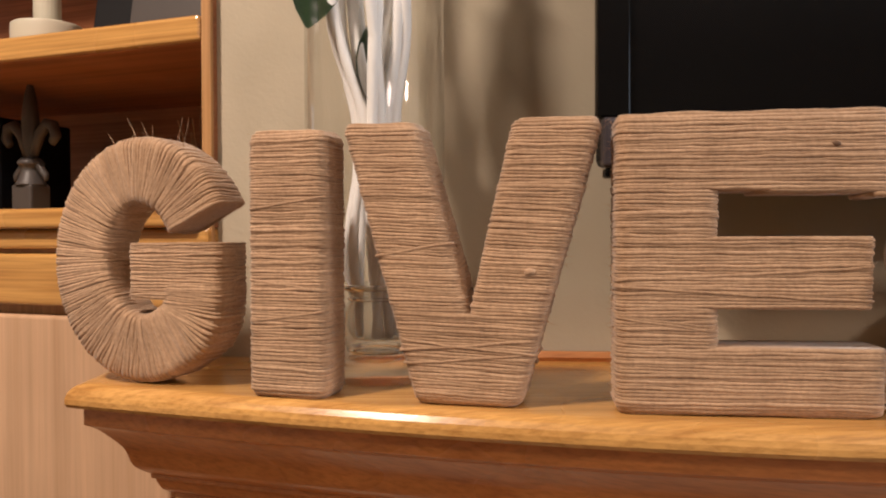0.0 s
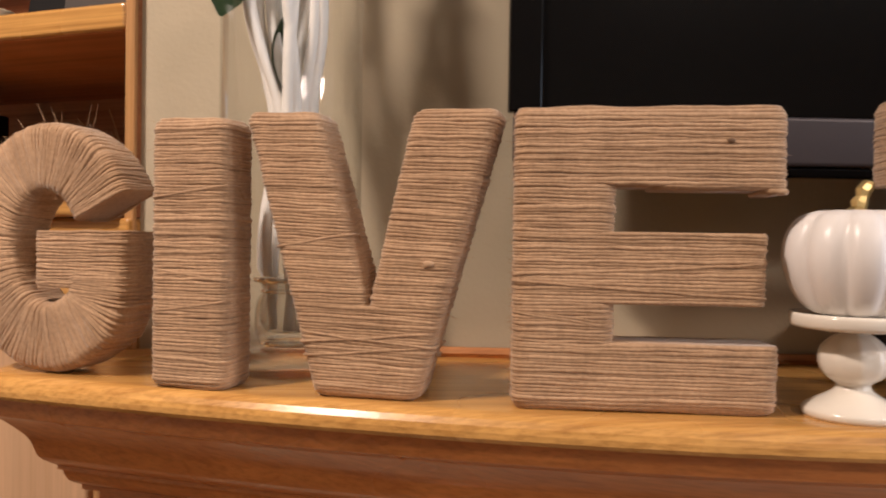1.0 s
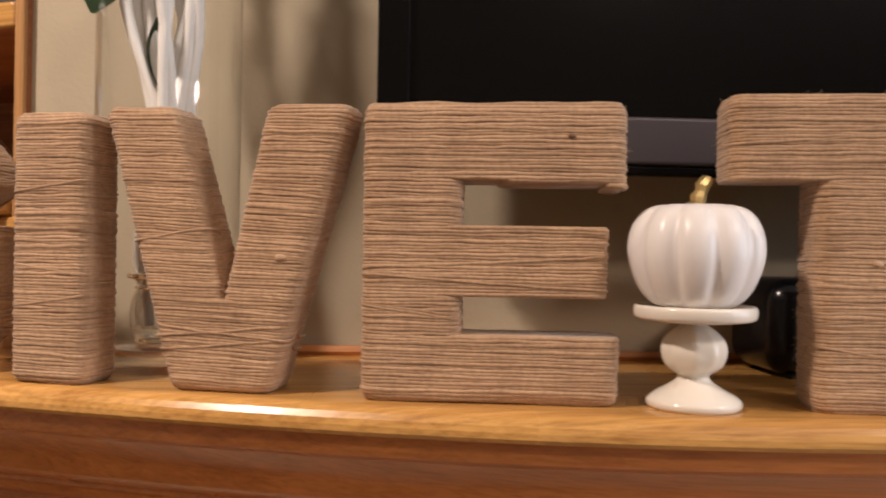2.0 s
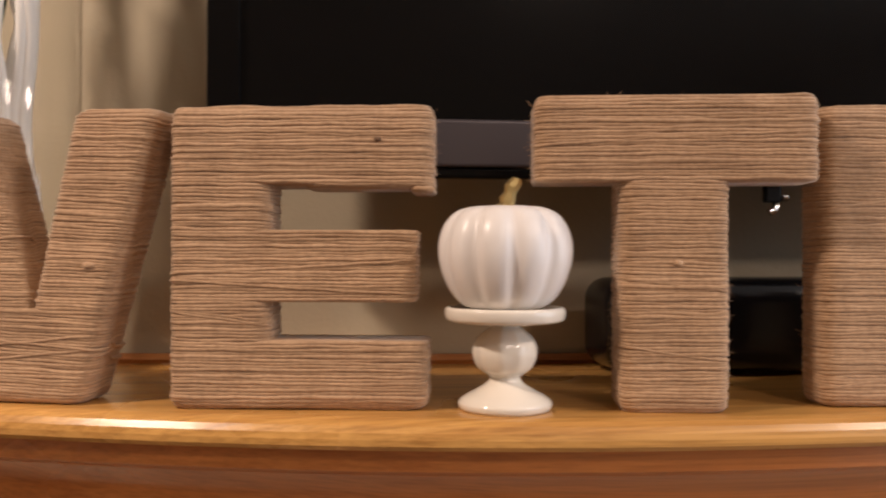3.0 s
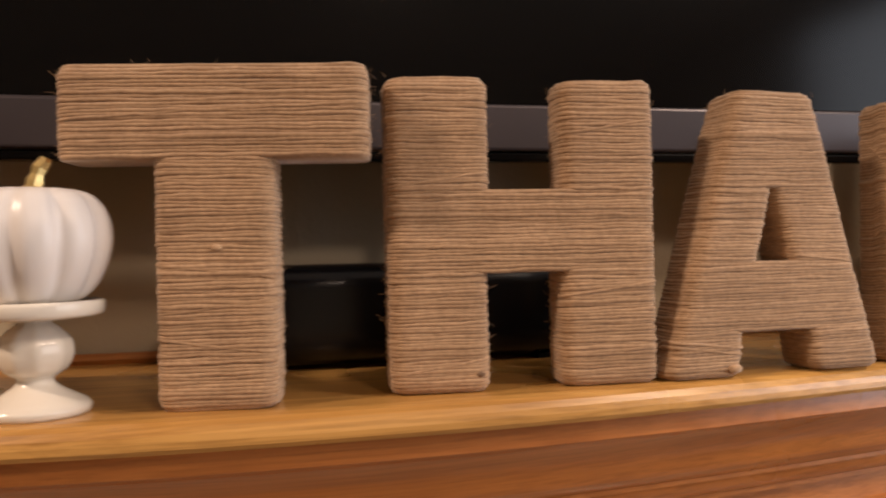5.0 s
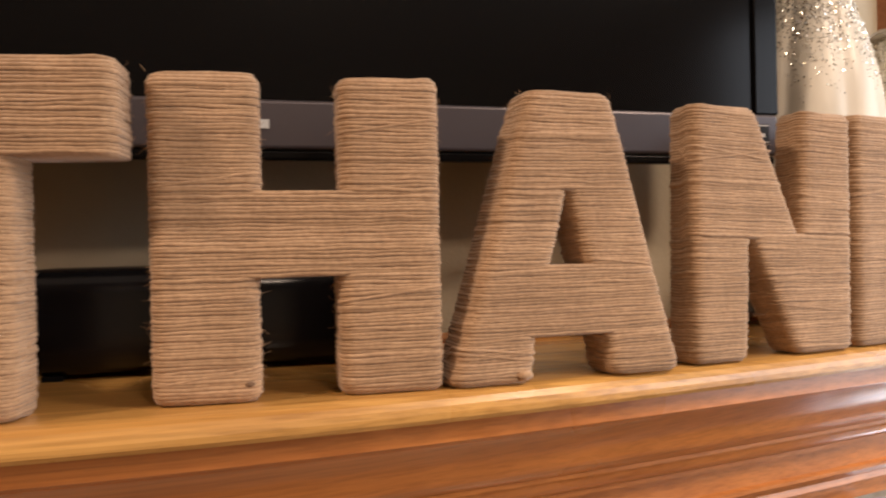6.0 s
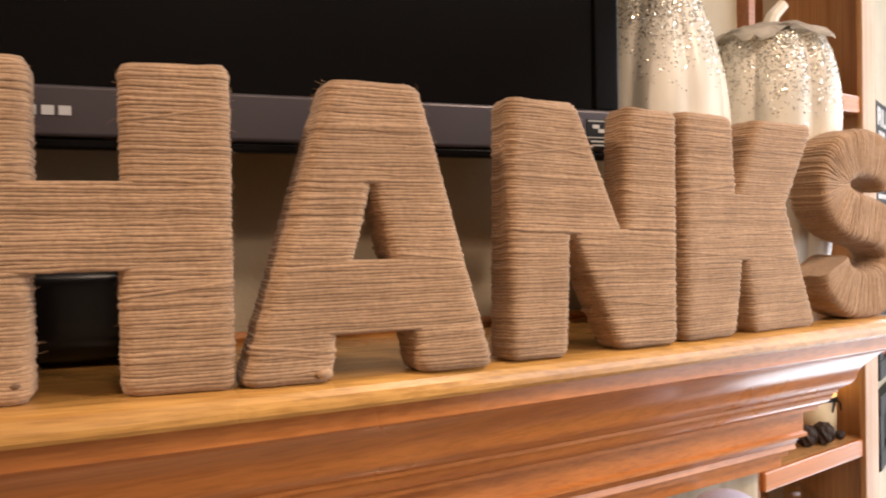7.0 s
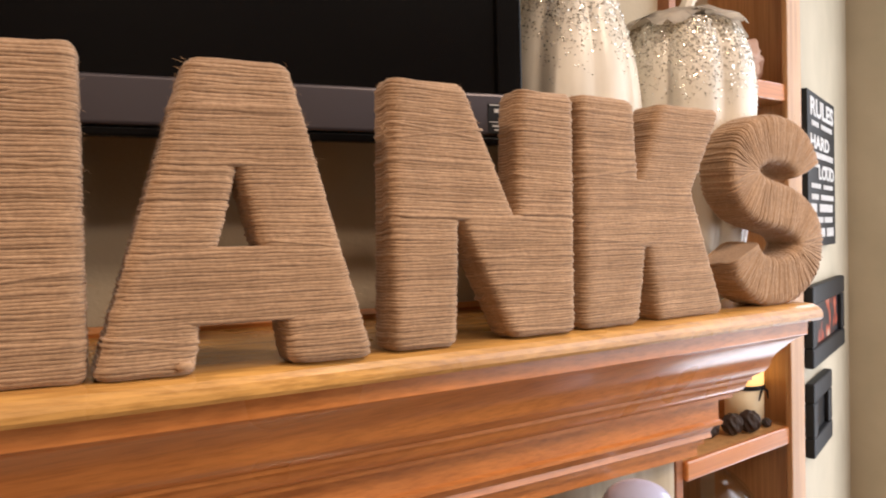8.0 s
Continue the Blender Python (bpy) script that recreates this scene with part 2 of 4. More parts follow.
def prism_bm(plan, z0, z1):
    bm = bmesh.new()
    lo = [bm.verts.new((x, y, z0)) for x, y in plan]
    hi = [bm.verts.new((x, y, z1)) for x, y in plan]
    bm.faces.new(lo[::-1])
    bm.faces.new(hi)
    for i in range(len(plan)):
        j = (i + 1) % len(plan)
        bm.faces.new((lo[i], lo[j], hi[j], hi[i]))
    return bm


# ---- room shell ----
SHELF = 1.40


def wall_of(name, a, b, z0, z1, thick, mat, label):
    """A straight wall from a to b in plan; its thickness lies to the left of the way."""
    d = Vector((b[0] - a[0], b[1] - a[1], 0)).normalized()
    n = Vector((-d.y, d.x, 0)) * thick
    plan = [a, b, (b[0] + n.x, b[1] + n.y), (a[0] + n.x, a[1] + n.y)]
    return tagged(part(name, prism_bm(plan, z0, z1), mat), label, "wall", "", "structure")


floor = tagged(part("floor", box_bm(-3.0, -3.6, -0.1, 3.4, 2.6, 0.0), FLOOR), "brown wooden floor of the living room", "floor", "", "structure")
ceiling = tagged(part("ceiling", box_bm(-3.0, -3.6, 2.6, 3.4, 2.6, 2.7), CEIL), "plain cream painted ceiling", "ceiling", "", "structure")

# The chimney wall is slightly convex, the shelf cabinets stand at an angle on both sides.
CHIMNEY = [(-0.332, 0.782), (-0.10, 0.760), (0.15, 0.730), (0.40, 0.716), (0.75, 0.716), (1.05, 0.745), (1.318, 0.785)]
plan = CHIMNEY + [(1.318, 0.95), (-0.268, 0.95)]
tagged(part("wall_chimney", prism_bm(plan, 0, 2.6), PAINT), "beige painted wall behind the mantel shelf", "wall", "", "structure")
wall_of("wall_left", (-1.55, 1.26), (-2.95, 0.6), 0, 2.6, -0.1, PAINT, "beige painted side wall of the room")
wall_of("wall_west", (-2.9, -3.5), (-2.9, 1.0), 0, 2.6, 0.1, PAINT, "beige painted side wall of the room")
wall_of("wall_south", (3.0, -3.5), (-2.9, -3.5), 0, 2.6, 0.1, PAINT, "beige painted wall opposite the fireplace")
wall_of("wall_behind_cabinet", (2.449, 1.439), (1.622, 0.922), 0, 2.6, -0.1, PAINT, "beige painted wall hung with a sign and frames")
# East wall with a window opening.
EX = 2.75
WIN = (-1.75, 0.45, 0.95, 2.42)
for a, b2, z0, z1 in ((-3.5, WIN[0], 0, 2.6), (WIN[0], WIN[1], 0, WIN[2]), (WIN[0], WIN[1], WIN[3], 2.6), (WIN[1], 0.6, 0, 2.6)):
    tagged(part("wall_east", box_bm(EX, a, z0, EX + 0.12, b2, z1), PAINT), "beige painted wall with a window in it", "wall", "", "structure")
CA, CB = Vector((EX, 0.6)), Vector((2.449, 1.439))
for f0, f1, z0, z1 in ((0.0, 0.10, 0, 2.6), (0.10, 0.62, 0, 0.1), (0.10, 0.62, 2.25, 2.6), (0.62, 1.0, 0, 2.6)):
    wall_of("wall_corner", tuple(CA.lerp(CB, f0)), tuple(CA.lerp(CB, f1)), z0, z1, -0.1, PAINT, "beige painted wall with a tall window")
win = thing("window_1", pose(EX, 0, 0), "white framed window with daylight outside", "window", "", "structure")
for y0, y1, z0, z1 in ((WIN[0], WIN[1], WIN[2], WIN[2] + 0.05), (WIN[0], WIN[1], WIN[3] - 0.05, WIN[3]), (WIN[0], WIN[0] + 0.05, WIN[2] + 0.05, WIN[3] - 0.05), (WIN[1] - 0.05, WIN[1], WIN[2] + 0.05, WIN[3] - 0.05), (-0.67, -0.63, WIN[2] + 0.05, WIN[3] - 0.05)):
    part("window_frame", box_bm(0.03, y0, z0, 0.08, y1, z1, 0.004), CHALK, win)
win2 = thing("window_2", pose(CA.lerp(CB, 0.10).x, CA.lerp(CB, 0.10).y, 0, 0, 0, math.degrees(math.atan2(CB.y - CA.y, CB.x - CA.x))), "tall white framed window with daylight outside", "window", "", "structure")
W2 = (CB - CA).length * 0.52
for x0, x1, z0, z1 in ((0.001, W2 - 0.001, 0.101, 0.14), (0.001, W2 - 0.001, 2.21, 2.249), (0.001, 0.03, 0.14, 2.21), (W2 - 0.03, W2 - 0.001, 0.14, 2.21)):
    part("window_frame", box_bm(x0, -0.075, z0, x1, -0.03, z1, 0.004), CHALK, win2)
for cx, cy in CAN_PLACES:
    can = thing("ceiling_light", pose(cx, cy, 2.6), "round recessed ceiling light with warm glow", "ceiling light", "recessed ceiling lights")
    part("trim_ring", lathe_bm([(0.072, 0), (0.09, -0.004), (0.095, 0.0)], 32), CHALK, can)
    part("diffuser", lathe_bm([(0.0, -0.002), (0.071, -0.002)], 32), CAN_GLOW, can)


# ---- mantel ----
def front_line(x):
    """The bowed lower front edge of the shelf board."""
    return 0.449 - 0.128 * (x - 0.2) + 0.365 * (math.sqrt((x - 0.2) ** 2 + 0.53 ** 2) - 0.53)


X_LEFT, X_RIGHT = -0.419, 1.366


def back_line(x):
    for (x0, y0), (x1, y1) in zip(CHIMNEY, CHIMNEY[1:]):
        if x0 <= x <= x1:
            return y0 + (y1 - y0) * (x - x0) / (x1 - x0)
    return 0.792 + 0.4 * (CHIMNEY[0][0] - x) if x < CHIMNEY[0][0] else CHIMNEY[-1][1] - 0.005


def sweep_bm(profile, x0, x1, steps=48):
    """Sweeps (set-back, height) pairs along the bowed front; the set-back also turns the two ends."""
    bm = bmesh.new()
    rows = []
    for o, z in profile:
        a, b = x0 + o, x1 - o
        row = [bm.verts.new((a, back_line(a) - 0.002, z))]
        for i in range(steps + 1):
            x = a + (b - a) * i / steps
            row.append(bm.verts.new((x, front_line(x) + o, z)))
        row.append(bm.verts.new((b, back_line(b) - 0.002, z)))
        rows.append(row)
    for p, q in zip(rows, rows[1:]):
        for i in range(len(p) - 1):
            bm.faces.new((p[i], p[i + 1], q[i + 1], q[i]))
    bm.faces.new(rows[0])
    bm.faces.new(rows[-1][::-1])
    for p, q in zip(rows, rows[1:]):
        bm.faces.new((p[-1], p[0], q[0], q[-1]))
    return bm


mantel = thing("mantel_shelf", pose(0, 0, 0), "honey oak mantel shelf with bowed front and stepped crown moulding", "mantel", "", "structure")
nose = [(0.0165, 1.40), (0.0125, 1.3997), (0.008, 1.3985), (0.004, 1.396), (0.0012, 1.392), (0.0, 1.388), (0.0, 1.384), (0.002, 1.381)]
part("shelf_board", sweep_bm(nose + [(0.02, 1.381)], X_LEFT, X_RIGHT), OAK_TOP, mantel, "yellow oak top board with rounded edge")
cyma = [(0.0135, 1.3645), (0.021, 1.3605), (0.032, 1.350), (0.040, 1.340), (0.0455, 1.3255), (0.058, 1.316)]
crown = [(0.0125, 1.3805), (0.0125, 1.3655)] + soft(cyma, 4) + [(0.058, 1.3125), (0.0615, 1.3115)] + soft([(0.062, 1.309), (0.066, 1.3015), (0.0745, 1.2965)], 3) + [(0.0745, 1.2925), (0.0865, 1.291), (0.0865, 1.2675), (0.083, 1.265), (0.083, 1.2615), (0.090, 1.259), (0.0935, 1.252), (0.0925, 1.246), (0.099, 1.243), (0.099, 1.238), (0.105, 1.236), (0.105, 1.224)]
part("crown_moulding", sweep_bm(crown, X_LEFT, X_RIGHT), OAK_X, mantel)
sv, sf = tube_data([(x, back_line(x) - 0.006, SHELF + 0.004) for x in [X_LEFT + 0.17 + 1.55 * i / 30 for i in range(31)]], 0.006, 6)
mesh_object("back_bead", sv, sf, OAK_MATT, mantel)
tagged(part("fireplace_surround", box_bm(-0.28, 0.668, 0.0, 1.236, 0.714, 1.2235), STONE), "pale striped stone fireplace surround under the mantel", "surround", "", "structure")


# ---- twine letters ----
TH = 0.042


def crossings(polys, v):
    xs = []
    for poly in polys:
        for (a, b), (c, d) in zip(poly, poly[1:] + poly[:1]):
            if (b <= v) != (d <= v):
                xs.append(a + (v - b) / (d - b) * (c - a))
    xs.sort()
    return [(p, q) for p, q in zip(xs[::2], xs[1::2]) if q - p > 0.004]


def loop_path(u0, u1, v, rnd, tilt=0.0, depth=TH, tuck=0.0):
    """One wrap of twine round a slice of a letter, with corners worn round."""
    u0, u1 = u0 + tuck, u1 - tuck
    r = min(0.0078, (u1 - u0) * 0.35)
    pts = []
    for cu, cd, a0 in ((u1 - r, tuck + r, -90), (u1 - r, depth - tuck - r, 0), (u0 + r, depth - tuck - r, 90), (u0 + r, tuck + r, 180)):
        for k in range(4):
            a = radians(a0 + 30 * k)
            pts.append((cu + r * math.cos(a), cd + r * math.sin(a)))
    out = []
    for i, p in enumerate(pts):
        q = pts[(i + 1) % len(pts)]
        out.append(p)
        gap = math.hypot(q[0] - p[0], q[1] - p[1])
        for k in range(1, int(gap / 0.010) + 1):
            f = k / (int(gap / 0.010) + 1)
            out.append((p[0] + f * (q[0] - p[0]), p[1] + f * (q[1] - p[1])))
    w = max(0.02, u1 - u0)
    ph, amp, wave = rnd.uniform(0, 6.28), rnd.uniform(0.0001, 0.0005), rnd.uniform(25, 75)
    ph2, amp2, wave2 = rnd.uniform(0, 6.28), rnd.uniform(0.0001, 0.00032), rnd.uniform(110, 240)
    swell = rnd.uniform(-0.0002, 0.0004)
    res = []
    for u, d in out:
        f = (u - (u0 + u1) / 2) / w
        side = 1 if d < depth / 2 else -1
        res.append((u + math.copysign(swell, f) * (abs(f) > 0.42), d - side * swell * (0.3 < abs(d / depth - 0.5)), v + rnd.gauss(0, 0.00013) + tilt * f * side + amp * math.sin(ph + wave * u * side + 30 * d) + amp2 * math.sin(ph2 + wave2 * u)))
    return res


def core_loop(u0, u1, depth, inset):
    """The rounded slice of the form under the twine."""
    u0, u1 = u0 + inset, u1 - inset
    r = min(0.0078, (u1 - u0) * 0.35)
    out = []
    for cu, cd, a0 in ((u1 - r, inset + r, -90), (u1 - r, depth - inset - r, 0), (u0 + r, depth - inset - r, 90), (u0 + r, inset + r, 180)):
        out += [(cu + r * math.cos(radians(a0 + 30 * k)), cd + r * math.sin(radians(a0 + 30 * k))) for k in range(4)]
    return out


def slab(verts, faces, low, high):
    k, n = len(verts), len(low)
    verts += low + high
    faces += [(k + i, k + (i + 1) % n, k + n + (i + 1) % n, k + n + i) for i in range(n)]
    faces += [tuple(k + i for i in range(n))[::-1], tuple(k + n + i for i in range(n))]


def strand(path, rad, rnd, verts, faces):
    """One wrap of twine, a little thicker and thinner along its way."""
    a, b, c = rnd.uniform(0, 6.28), rnd.uniform(0.25, 0.9), rnd.uniform(0.04, 0.13)
    tube_data(path, [rad * (1 + c * math.sin(a + b * i) + rnd.uniform(-0.05, 0.05)) for i in range(len(path))], 6, True, verts, faces)


def straight_letter(name, polys, height, m, label, seed, slope=0.0, thick=TH, pitch=0.00225, wob=0.00055):
    rnd = random.Random(seed)
    ob = thing(name, m, label, "letter", "twine letters on the mantel")
    verts, faces = [], []
    v = 0.0018
    drift = 0.0
    while v < height - 0.0008:
        drift = 0.9 * drift + rnd.gauss(0, wob * 0.4)
        for u0, u1 in crossings(polys, v):
            rad = rnd.uniform(0.00148, 0.00164)
            j = rnd.gauss(0, 0.0002)
            tilt = slope * (u1 - u0) + drift + rnd.gauss(0, wob * 0.35)
            vv = min(max(v, 0.0019 + abs(tilt) * 0.5), height - abs(tilt) * 0.3)
            if rnd.random() < 0.04:
                rad *= 1.25
            end = min(v, height - v)
            tuck = 0.008 - math.sqrt(max(0.0, 0.008 ** 2 - (0.008 - end) ** 2)) if end < 0.008 else 0.0
            core = core_loop(u0, u1, thick, tuck * 0.9 - 0.0005)
            lo, hi = max(v - pitch * 0.8, 0.001), min(v + pitch * 0.8, height - 0.001)
            slab(verts, faces, [(u, d, lo) for u, d in core], [(u, d, hi) for u, d in core])
            strand(loop_path(u0 + j, u1 + rnd.gauss(0, 0.00025), vv, rnd, tilt, thick, tuck * 0.9), rad, rnd, verts, faces)
        v += pitch * (rnd.uniform(0.92, 1.05) if rnd.random() > 0.03 else 1.16)
    for _ in range(4):
        v = rnd.uniform(0.014, height - 0.014)
        spans = crossings(polys, v)
        if spans:
            u0, u1 = rnd.choice(spans)
            lean = rnd.uniform(0.10, 0.17) * (u1 - u0) * rnd.choice((-1, 1))
            lean = max(-0.009, min(0.009, lean))
            tube_data(loop_path(u0, u1, v, rnd, lean, thick, -0.0007), 0.00115, 6, True, verts, faces)
    tw = mesh_object("twine_wrap", verts, faces, TWINE, ob, "natural jute twine wound in close rows", True)
    tagged(tw, kind="stuff")
    fuzz(ob, polys, height, rnd, thick)
    return ob


def fuzz(ob, polys, height, rnd, thick, count=190):
    """Loose fibres that stand off the twine along the outline and the front."""
    verts, faces = [], []
    for _ in range(count):
        v = rnd.uniform(0.006, height)
        iv = crossings(polys, v)
        if not iv:
            continue
        u0, u1 = rnd.choice(iv)
        edge = rnd.random()
        if edge < 0.4:
            p = Vector((u0 - 0.001, rnd.uniform(0.004, thick - 0.004), v))
            d = Vector((-1, rnd.gauss(0, 0.5), rnd.gauss(0, 0.7)))
        elif edge < 0.75:
            p = Vector((u1 + 0.001, rnd.uniform(0.004, thick - 0.004), v))
            d = Vector((1, rnd.gauss(0, 0.5), rnd.gauss(0, 0.7)))
        else:
            p = Vector((rnd.uniform(u0, u1), -0.001, v))
            d = Vector((rnd.gauss(0, 1.5), -0.8, rnd.gauss(0, 0.8)))
        d.normalize()
        ln = rnd.uniform(0.002, 0.0065)
        bend = Vector((rnd.gauss(0, 0.4), rnd.gauss(0, 0.3), rnd.gauss(0, 0.4)))
        tube_data([p, p + d * ln * 0.5, p + (d + bend * 0.6) * ln], [0.00016, 0.00013, 0.00007], 3, False, verts, faces)
    tagged(mesh_object("loose_fibre", verts, faces, TWINE, ob), kind="stuff")


def curved_letter(name, line, half, m, label, seed, bars=(), pitch=0.0034, hairs=220):
    """A letter whose twine runs across a curved stroke: line gives (u, v) along the stroke's middle."""
    rnd = random.Random(seed)
    ob = thing(name, m, label, "letter", "twine letters on the mantel")
    verts, faces, cv, cf = [], [], [], []
    pts = [Vector((u, 0, v)) for u, v in line]
    dist = [0.0]
    for p, q in zip(pts, pts[1:]):
        dist.append(dist[-1] + (q - p).length)

    def at(s):
        s = min(max(s, 0.0), dist[-1])
        for i in range(len(pts) - 1):
            if s <= dist[i + 1]:
                f = (s - dist[i]) / (dist[i + 1] - dist[i])
                h = half[i] + f * (half[i + 1] - half[i])
                return pts[i].lerp(pts[i + 1], f), h
        return pts[-1], half[-1]

    def way(s):
        p, q = at(s - 0.006)[0], at(s + 0.006)[0]
        return (q - p).normalized()

    s = 0.001
    prev = None
    while s < dist[-1]:
        c, h = at(s)
        t = way(s + rnd.gauss(0, 0.0015))
        n = Vector((-t.z, 0, t.x))
        tilt = rnd.gauss(0, 0.0012)
        path = [c + n * a + Vector((0, d, 0)) + t * e for a, d, e in loop_path(-h, h, 0.0, rnd, tilt)]
        for p in path:
            p.z = max(p.z, 0.0019)
        strand(path, rnd.uniform(0.00145, 0.00170), rnd, verts, faces)
        ring = [c + n * a + Vector((0, d, 0)) for a, d in core_loop(-h, h, TH, -0.0003)]
        for p in ring:
            p.z = max(p.z, 0.002)
        k = len(cv)
        cv += ring
        if prev is not None:
            cf += [(prev + i, prev + (i + 1) % 16, k + (i + 1) % 16, k + i) for i in range(16)]
        else:
            cf.append(tuple(k + i for i in range(16)))
        prev = k
        s += pitch * rnd.uniform(0.53, 0.70)
    cf.append(tuple(prev + i for i in range(16))[::-1])
    for u0, u1, v0, v1 in bars:
        v = v0 + 0.0015
        while v < v1:
            strand(loop_path(u0, u1, v, rnd, rnd.gauss(0, 0.001)), rnd.uniform(0.00132, 0.00152), rnd, verts, faces)
            v += 0.0023 * rnd.uniform(0.92, 1.08)
        core = core_loop(u0, u1, TH, -0.0004)
        slab(cv, cf, [(u, d, v0) for u, d in core], [(u, d, v1) for u, d in core])
    mesh_object("inner_body", cv, cf, TWINE, ob)
    tagged(mesh_object("twine_wrap", verts, faces, TWINE, ob, "natural jute twine wound across the curve", True), kind="stuff")
    fv, ff = [], []
    for _ in range(hairs):
        s = rnd.uniform(0, dist[-1])
        c, h = at(s)
        t = way(s)
        n = Vector((-t.z, 0, t.x)) * rnd.choice((-1, 1))
        p = c + n * (h + 0.0012) + Vector((0, rnd.uniform(0.003, TH - 0.003), 0))
        d = (n + t * rnd.gauss(0, 0.6) + Vector((0, rnd.gauss(0, 0.5), 0))).normalized()
        ln = rnd.uniform(0.002, 0.008)
        if p.z + d.z * ln > 0.002:
            tube_data([p, p + d * ln * 0.5, p + d * ln + t * rnd.gauss(0, 0.002)], [0.00016, 0.00013, 0.00007], 3, False, fv, ff)
    tagged(mesh_object("loose_fibre", fv, ff, TWINE, ob), kind="stuff")
    return ob


def arc(cu, cv, ru, rv, a0, a1, steps):
    return [(cu + ru * math.cos(radians(a0 + (a1 - a0) * i / steps)), cv + rv * math.sin(radians(a0 + (a1 - a0) * i / steps))) for i in range(steps + 1)]


def stand(x, y, yaw):
    return pose(x, y, SHELF, 0, 0, yaw)


# G: an open ring with a bar
g_line = arc(0.088, 0.102, 0.060, 0.073, 28, 302, 40) + [(0.132, 0.048), (0.138, 0.060), (0.139, 0.084)]
g_half = [0.027] * len(g_line)
G = curved_letter("letter_g", g_line, g_half, stand(-0.441, 0.662, -20), "letter G wound with brown jute twine on the mantel", 11, bars=((0.078, 0.166, 0.070, 0.116),))


def stray_fibres(ob, spots):
    """Long stiff jute hairs: foot and lean of each, in the letter's plane."""
    verts, faces = [], []
    for u, v, du, dv in spots:
        p, d = Vector((u, 0.012, v)), Vector((du, -0.002, dv))
        tube_data([p, p + d * 0.5 + Vector((0.0004, 0, 0)), p + d], [0.00028, 0.00024, 0.00012], 4, False, verts, faces)
    tagged(mesh_object("stray_fibre", verts, faces, TWINE, ob, "long stiff golden jute hairs"), kind="stuff")


stray_fibres(G, ((0.042, 0.186, -0.006, 0.008), (0.058, 0.196, -0.007, 0.012), (0.079, 0.201, -0.008, 0.019), (0.090, 0.203, -0.005, 0.013), (0.094, 0.203, 0.002, 0.010), (0.118, 0.196, 0.008, 0.022), (0.124, 0.193, 0.008, 0.024), (0.030, 0.174, -0.009, 0.005), (0.014, 0.150, -0.010, 0.003)))
I_POLY = [[(0, 0), (0.061, 0), (0.061, 0.200), (0, 0.200)]]
straight_letter("letter_i", I_POLY, 0.200, stand(-0.256, 0.580, -18), "letter I wound with brown jute twine on the mantel", 12)
V_POLY = [[(0.046, 0), (0.119, 0), (0.176, 0.203), (0.117, 0.203), (0.085, 0.064), (0.045, 0.203), (-0.010, 0.203)]]
straight_letter("letter_v", V_POLY, 0.203, stand(-0.174, 0.558, -15), "letter V wound with brown jute twine on the mantel", 13, -0.03)
E_POLY = [[(0, 0), (0.171, 0), (0.172, 0.046), (0.065, 0.046), (0.065, 0.073), (0.163, 0.073), (0.164, 0.119), (0.065, 0.119), (0.065, 0.151), (0.175, 0.147), (0.175, 0.203), (0, 0.203)]]
straight_letter("letter_e", E_POLY, 0.203, stand(0.007, 0.508, -7.8), "letter E wound with brown jute twine on the mantel", 14)
T_POLY = [[(0.056, 0), (0.125, 0), (0.125, 0.153), (0.183, 0.153), (0.183, 0.210), (0, 0.210), (0, 0.153), (0.056, 0.153)]]
straight_letter("letter_t", T_POLY, 0.210, stand(0.249, 0.476, -9), "letter T wound with brown jute twine on the mantel", 15)
H_POLY = [[(0, 0), (0.063, 0), (0.063, 0.079), (0.115, 0.079), (0.115, 0), (0.181, 0), (0.181, 0.2055), (0.117, 0.2055), (0.117, 0.132), (0.065, 0.132), (0.065, 0.2065), (0, 0.2065)]]
straight_letter("letter_h", H_POLY, 0.2065, stand(0.447, 0.470, -2.5), "letter H wound with brown jute twine on the mantel", 16, thick=0.033)
A_POLY = [[(0, 0), (0.059, 0), (0.063, 0.031), (0.118, 0.031), (0.123, 0), (0.182, 0), (0.125, 0.202), (0.062, 0.202)], [(0.075, 0.079), (0.105, 0.079), (0.0895, 0.132)]]
straight_letter("letter_a", A_POLY, 0.202, stand(0.633, 0.459, 4), "letter A wound with brown jute twine on the mantel", 17, thick=0.036)
N_POLY = [[(0, 0), (0.056, 0), (0.060, 0.097), (0.110, 0), (0.175, 0), (0.177, 0.200), (0.120, 0.200), (0.114, 0.098), (0.066, 0.200), (0.004, 0.200)]]
straight_letter("letter_n", N_POLY, 0.200, stand(0.832, 0.480, 9), "letter N wound with brown jute twine on the mantel", 18, -0.03, thick=0.030)
K_POLY = [[(0, 0), (0.072, 0), (0.083, 0.070), (0.098, 0), (0.198, 0), (0.150, 0.120), (0.197, 0.201), (0.106, 0.201), (0.073, 0.130), (0.068, 0.201), (0, 0.201)]]
straight_letter("letter_k", K_POLY, 0.201, stand(1.016, 0.512, 12.5), "letter K wound with brown jute twine on the mantel", 19, thick=0.036)
s_line = arc(0.088, 0.1435, 0.058, 0.0345, 5, 248, 24) + arc(0.090, 0.0645, 0.062, 0.0395, 68, -170, 26)
S = curved_letter("letter_s", s_line, [0.025] * len(s_line), stand(1.222, 0.560, 12), "letter S wound with brown jute twine on the mantel", 20, hairs=800)


